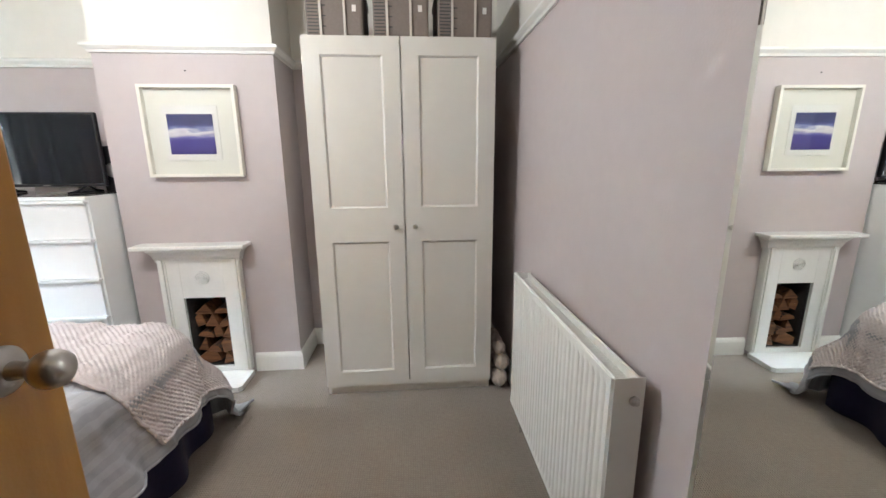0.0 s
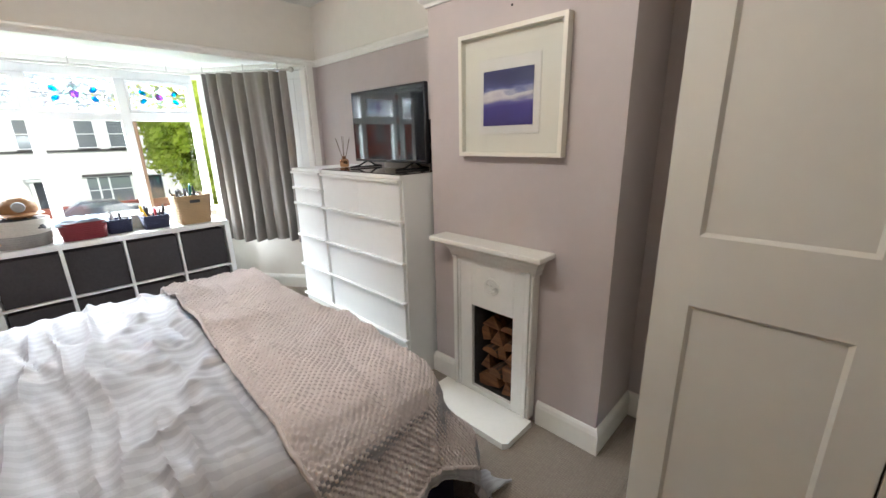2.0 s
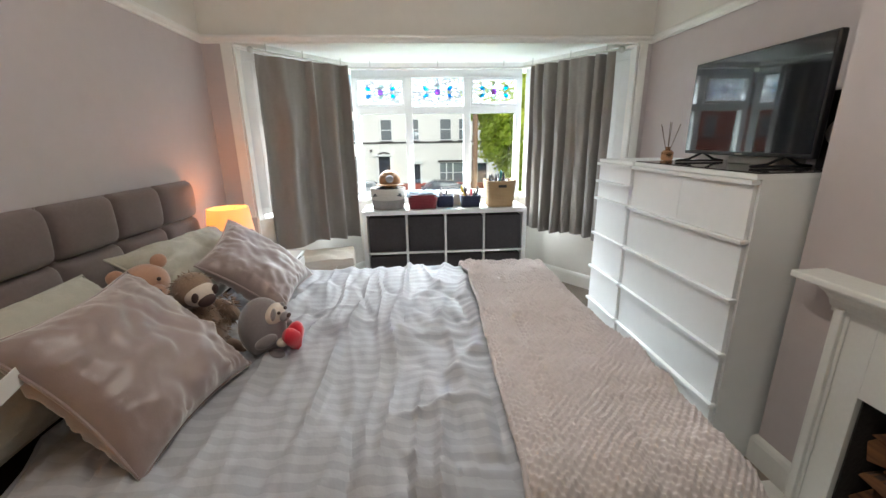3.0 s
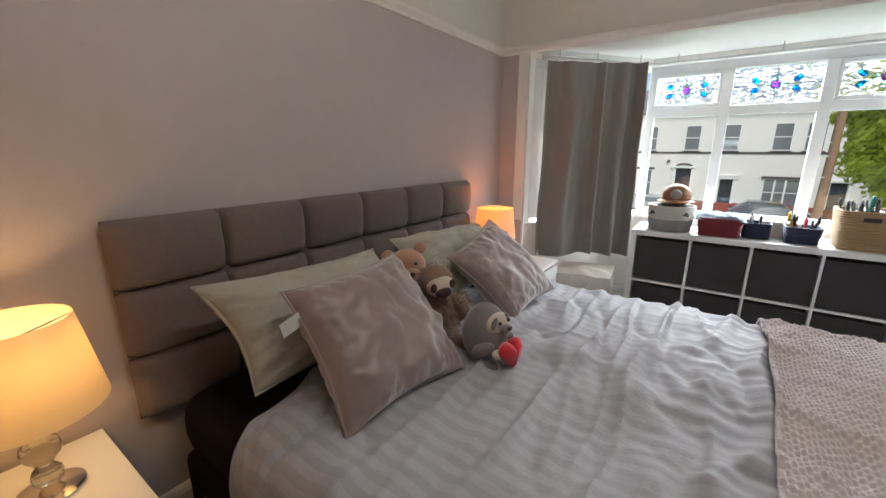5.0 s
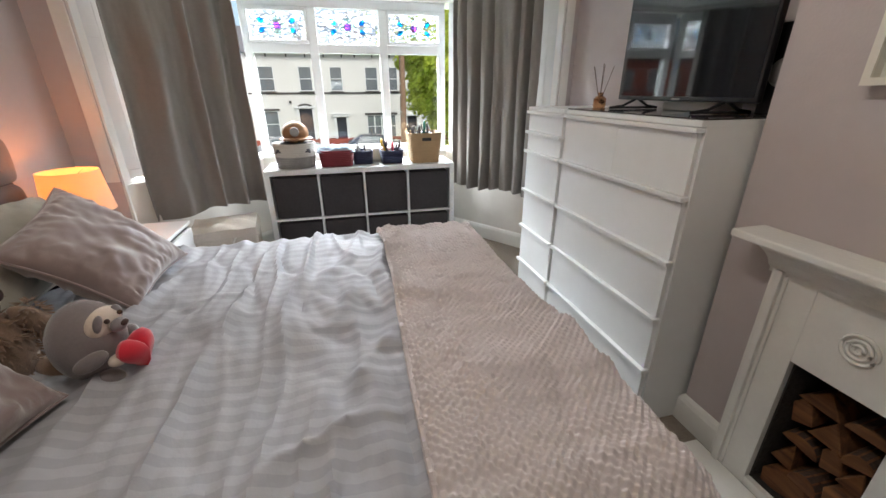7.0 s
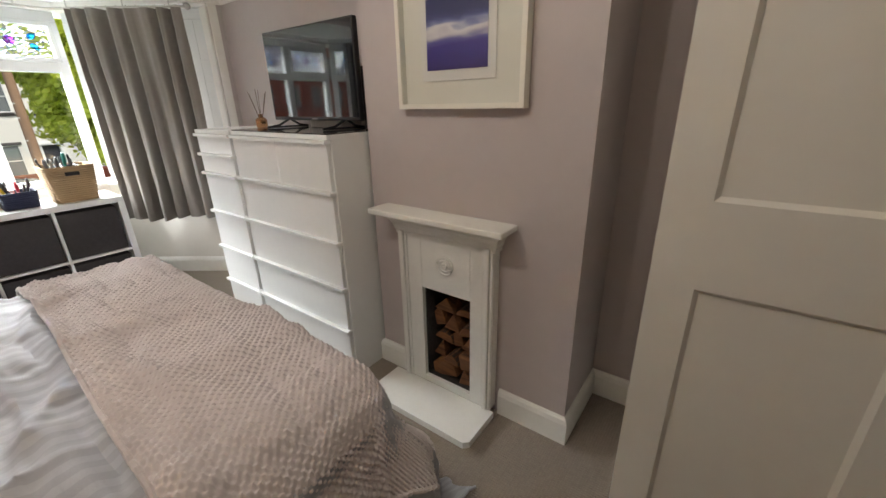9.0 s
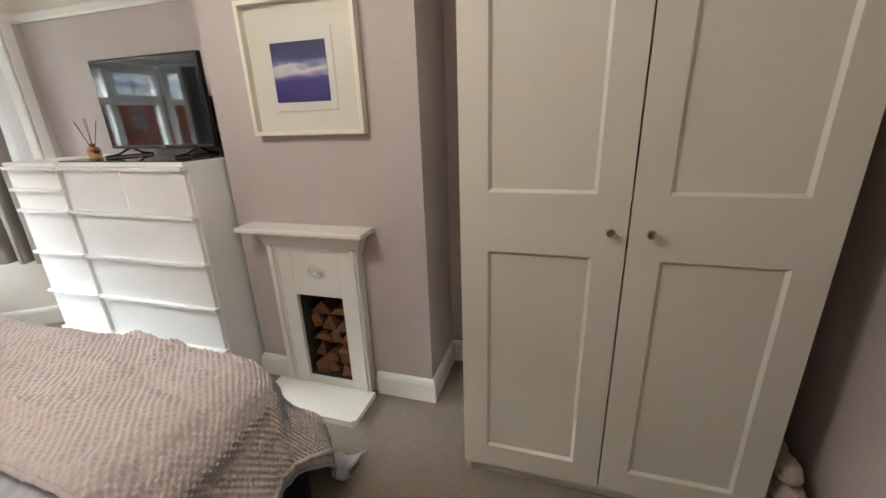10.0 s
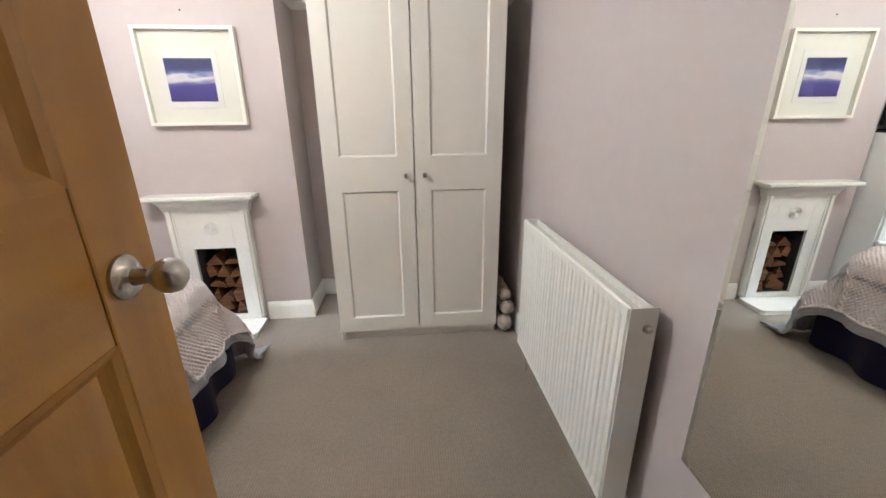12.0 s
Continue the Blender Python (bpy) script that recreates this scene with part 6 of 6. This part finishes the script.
def house(name, y0, y1, material, uppers, lowers, doors, label):
    h = thing(name, (HX, (y0 + y1) / 2, GZ), label, "house", "terrace across the street")
    holes = [(a, b, 1.35, 3.12) for a, b in uppers] + [(a, b, c, d) for a, b, c, d in lowers] + [(a, b, GZ, d) for a, b, d in doors]
    ys = sorted({y0, y1, *[q for x in holes for q in x[:2]]})
    bs = []
    for a, b in zip(ys, ys[1:]):
        cuts = sorted([(c, d) for p, q, c, d in holes if p <= a + 1e-6 and q >= b - 1e-6])
        z = GZ
        for c, d in cuts:
            if c > z:
                bs.append((HX - 0.3, HX, a, b, z, c))
            z = d
        bs.append((HX - 0.3, HX, a, b, z, 4.15))
    part("wall", boxes(*bs), material, h)
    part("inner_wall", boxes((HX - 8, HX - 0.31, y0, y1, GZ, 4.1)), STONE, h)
    part("string_course", boxes((HX + 0.001, HX + 0.05, y0, y1, 1.06, 1.20)), STONE, h)
    part("plinth", boxes(*[(HX + 0.001, HX + 0.04, a, b, GZ, GZ + 0.42) for a, b in zip([y0] + [d[1] + 0.1 for d in doors], [d[0] - 0.1 for d in doors] + [y1])]), BRICK, h)
    part("gutter", tube([(HX + 0.22, y0, 4.16), (HX + 0.22, y1, 4.16)], 0.07, 8), BLACK, h)
    yy = y0 + 0.4
    while yy < y1:
        part("eaves_bracket", boxes((HX + 0.001, HX + 0.2, yy - 0.05, yy + 0.05, 3.86, 4.08)), STONE, h)
        yy += 1.45
    roof = bmesh.new()
    v = [roof.verts.new(c) for c in ((HX + 0.3, y0, 4.12), (HX + 0.3, y1, 4.12), (HX - 4, y1, 6.5), (HX - 4, y0, 6.5), (HX - 8, y1, 4.12), (HX - 8, y0, 4.12))]
    for f in ((0, 1, 2, 3), (3, 2, 4, 5), (0, 3, 5), (1, 4, 2), (0, 5, 4, 1)):
        roof.faces.new([v[i] for i in f])
    bmesh.ops.recalc_face_normals(roof, faces=roof.faces)
    rf_ = part("roof", roof, SLATE, h)
    sl = []
    for i in range(26):
        t = i / 26
        x, z = HX + 0.3 - 4.3 * t, 4.12 + 2.38 * t
        sl.append((x - 0.16, x, y0, y1, z + 0.02, z + 0.07))
    part("slate_course", boxes(*sl), SLATE, rf_)
    ch = part("chimney", boxes((HX - 4.4, HX - 3.5, y0 + 0.3, y0 + 1.5, 5.9, 7.7)), BRICK, h)
    for k in range(3):
        part("chimney_pot", lathe((HX - 3.95, y0 + 0.55 + 0.35 * k, 7.7), [(0, 0), (0.12, 0), (0.10, 0.5), (0, 0.5)], 12), BRICK, ch)
    for a, b in uppers:
        sash_window(h, a, b, 1.35, 3.12)
    for a, b, c, d in lowers:
        sash_window(h, a, b, c, d, 1, 3 if b - a > 1.5 else 1)
        part("lintel", boxes((HX + 0.001, HX + 0.06, a - 0.2, b + 0.2, d + 0.06, d + 0.24)), STONE, h)
    for a, b, d in doors:
        dr = part("front_door", boxes((HX - 0.15, HX - 0.1, a, b, GZ + 0.1, d), (HX - 0.1, HX - 0.07, a + 0.12, b - 0.12, GZ + 0.3, GZ + 1.0), (HX - 0.1, HX - 0.07, a + 0.12, b - 0.12, GZ + 1.2, d - 0.15)), DOORM, h)
        part("step", boxes((HX - 0.1, HX + 0.3, a - 0.1, b + 0.1, GZ, GZ + 0.1)), STONE, h)
        part("door_case", boxes((HX + 0.001, HX + 0.10, a - 0.2, a - 0.02, GZ, d + 0.05), (HX + 0.001, HX + 0.10, b + 0.02, b + 0.2, GZ, d + 0.05), (HX + 0.001, HX + 0.16, a - 0.3, b + 0.3, d + 0.05, d + 0.2)), PVC, h)
    return h


h1 = house("terraced_house", -3.1, 2.3, RENDER, [(-1.88, -0.95), (0.61, 1.51)], [], [(0.77, 1.58, -0.85), (-2.25, -1.20, -0.10)], "cream-rendered terraced house with dark stone string course and slate roof")
arch = bmesh.new()
ps = [(-1.725 + 0.70 * math.cos(k), -0.10 + 0.42 * math.sin(k)) for k in np.linspace(0, math.pi, 14)]
pi = [(-1.725 + 0.52 * math.cos(k), -0.10 + 0.28 * math.sin(k)) for k in np.linspace(0, math.pi, 14)]
for (a, b), (c, d) in zip(zip(ps, ps[1:]), zip(pi, pi[1:])):
    q = [arch.verts.new((HX + x, p_[0], p_[1])) for x in (0.002, 0.11) for p_ in (a, b, d, c)]
    for f in ((0, 1, 2, 3), (4, 5, 6, 7), (0, 1, 5, 4), (2, 3, 7, 6)):
        arch.faces.new([q[i] for i in f])
bmesh.ops.recalc_face_normals(arch, faces=arch.faces)
part("door_arch", arch, STONE, h1)
part("arch_infill", boxes((HX - 0.09, HX - 0.02, -2.24, -1.21, -0.099, 0.14)), DOORM, h1)
part("pediment", prism([(HX + 0.001, 0.4), (HX + 0.16, 0.4), (HX + 0.16, 1.95), (HX + 0.001, 1.95)], -0.60, -0.52), PVC, h1)
house("terraced_house", 2.3, 8.4, RENDER, [(3.52, 4.48), (5.25, 6.2)], [(3.45, 5.90, -2.58, -0.76)], [(7.0, 7.85, -0.85)], "cream-rendered terraced house with a wide white ground-floor window")
house("terraced_house", -9.0, -3.1, RENDER, [(-4.96, -3.92), (-7.6, -6.6)], [(-4.97, -4.0, -2.3, -0.30)], [(-7.7, -6.85, -0.85)], "cream-rendered terraced house with two plain upper windows")
for k in range(6):
    b0 = -9.0 - 5.6 * (k + 1)
    house("terraced_house", b0, b0 + 5.6, BRICK, [(b0 + 0.8, b0 + 1.8), (b0 + 3.4, b0 + 4.4)], [(b0 + 0.7, b0 + 2.9, -2.3, -0.50)], [(b0 + 3.9, b0 + 4.8, -0.85)], "red brick terraced house with white window frames")
house("terraced_house", 8.4, 14.2, RENDER, [(9.4, 10.4), (12.0, 13.0)], [(9.3, 11.4, -2.3, -0.50)], [(12.5, 13.4, -0.85)], "cream-rendered terraced house behind the tree")
part("vent", boxes((HX + 0.001, HX + 0.12, -2.95, -2.75, 0.35, 0.55)), STONE, h1)
solid("garden_wall", boxes((-34.3, -34.05, -60, 40, GZ + 0.002, GZ + 0.75)), BRICK, "low red brick front garden wall across the street", kind="structure")


def tree(x, y, h, r, seed, n_leaf, label, lx=1.0):
    t = thing("tree", (x, y, GZ), label, "tree", "trees by the street")
    q = random.Random(seed)
    limbs = [tube([(x, y, GZ), (x + 0.1, y, GZ + h * 0.25), (x - 0.05, y + 0.1, GZ + h * 0.45)], [0.22, 0.17, 0.13], 10)]
    ends = []
    for i in range(16):
        a, b = i * 2.4, q.uniform(0.3, 1.1)
        e = Vector((x + math.cos(a) * r * 0.75 * b * lx, y + math.sin(a) * r * 0.75 * b, GZ + h * q.uniform(0.2, 0.95)))
        s = Vector((x, y, GZ + h * q.uniform(0.22, 0.42)))
        limbs.append(tube([s, s.lerp(e, 0.5) + Vector((0, 0, 0.3)), e], [0.09, 0.06, 0.02], 6))
        ends.append(e)
    part("trunk", merge(*limbs), TRUNK, t, smooth=True)
    co, fs = [], []
    cl = []
    while len(cl) < n_leaf // 170:
        d = Vector((q.uniform(-1, 1), q.uniform(-1, 1), q.uniform(-1, 1)))
        if 0.35 < d.length < 1.0:
            lump = 1 + 0.28 * noise.noise(d.normalized() * 2.3 + Vector((seed, 0, 0)))
            cl.append((Vector((x + d.x * r * lump, y + d.y * r * lump, GZ + h * (0.56 + 0.44 * d.z * lump))), q.uniform(0.35, 0.75)))
    for i in range(n_leaf):
        c, cr = q.choice(cl)
        d = Vector((q.gauss(0, 1), q.gauss(0, 1), q.gauss(0, 1))).normalized()
        p_ = c + d * cr * q.uniform(0.5, 1.25)
        if p_.z < GZ + 0.3:
            continue
        u = (d + Vector((q.gauss(0, 0.6), q.gauss(0, 0.6), q.gauss(0, 0.6)))).normalized()
        s = u.orthogonal().normalized() * q.uniform(0.11, 0.18)
        w = u.cross(s).normalized() * q.uniform(0.07, 0.12)
        j = len(co)
        co += [p_ - s, p_ + w, p_ + s, p_ - w]
        fs.append((j, j + 1, j + 2, j + 3))
    me = bpy.data.meshes.new("crown")
    me.from_pydata([tuple(c - Vector((x, y, GZ))) for c in co], [], fs)
    me.materials.append(LEAF)
    o = new("crown", me)
    o.parent = t
    return t


tree(-25.5, 9.1, 11.0, 4.2, 3, 120000, "broad garden tree in bright spring leaf beside the street")
tree(-28.0, 14.5, 10.5, 4.2, 5, 60000, "broad garden tree in bright spring leaf further along")
pole = thing("telegraph_pole", (-22.0, 4.3, GZ), "tall brown timber telegraph pole with white step marks", "telegraph pole")
part("shaft", tube([(-22.0, 4.25, GZ), (-22.0, 4.3, 1.0), (-22.0, 4.35, 6.0)], [0.17, 0.15, 0.12], 14), POLEM, pole, smooth=True)
for i, z in enumerate((0.3, 1.1, 1.6)):
    part("step_iron", boxes((-21.86, -21.80, 4.05, 4.2, z, z + 0.03)), PVC, pole)


def car(x, y, material, label):
    c = thing("car", (x, y, GZ), label, "car", "parked cars")
    bm = bmesh.new()
    prof = [(-2.1, 0.35), (2.1, 0.35), (2.12, 0.75), (1.5, 0.95), (0.75, 1.05), (0.2, 1.45), (-1.2, 1.47), (-1.85, 1.05), (-2.12, 0.95)]
    rings = []
    for xx, s in ((-0.86, 0.93), (-0.80, 1.0), (0.80, 1.0), (0.86, 0.93)):
        rings.append([bm.verts.new((x + xx * (0.82 if z > 1.2 else 1.0), y + py * s, GZ + z)) for py, z in prof])
    for a, b in zip(rings, rings[1:]):
        for k in range(len(prof)):
            bm.faces.new((a[k], a[(k + 1) % len(prof)], b[(k + 1) % len(prof)], b[k]))
    bm.faces.new(rings[0])
    bm.faces.new(rings[-1])
    bmesh.ops.recalc_face_normals(bm, faces=bm.faces)
    part("body", bm, material, c, smooth=True)
    part("side_window", boxes((x + 0.70, x + 0.835, y - 1.2, y + 0.2, GZ + 1.05, GZ + 1.38)), HOUSEGLASS, c)
    for px in (-0.78, 0.78):
        for py in (-1.3, 1.3):
            w = part("wheel", lathe((x + px, y + py, GZ + 0.34), [(0, -0.1), (0.20, -0.1), (0.32, -0.09), (0.33, 0), (0.32, 0.09), (0.20, 0.1), (0, 0.1)], 24, "X"), BLACK, c, smooth=True)
            part("rim", lathe((x + px + math.copysign(0.1, px), y + py, GZ + 0.34), [(0, -0.01), (0.19, -0.01), (0.19, 0.01), (0, 0.01)], 12, "X"), STEEL, w)


car(-29.9, 3.6, CARM, "dark grey parked hatchback at the far kerb")
car(-29.9, -2.2, mat("silver_car_paint", (0.35, 0.36, 0.37), 0.25, 0.03, 5, coat=0.5), "silver parked hatchback at the far kerb")
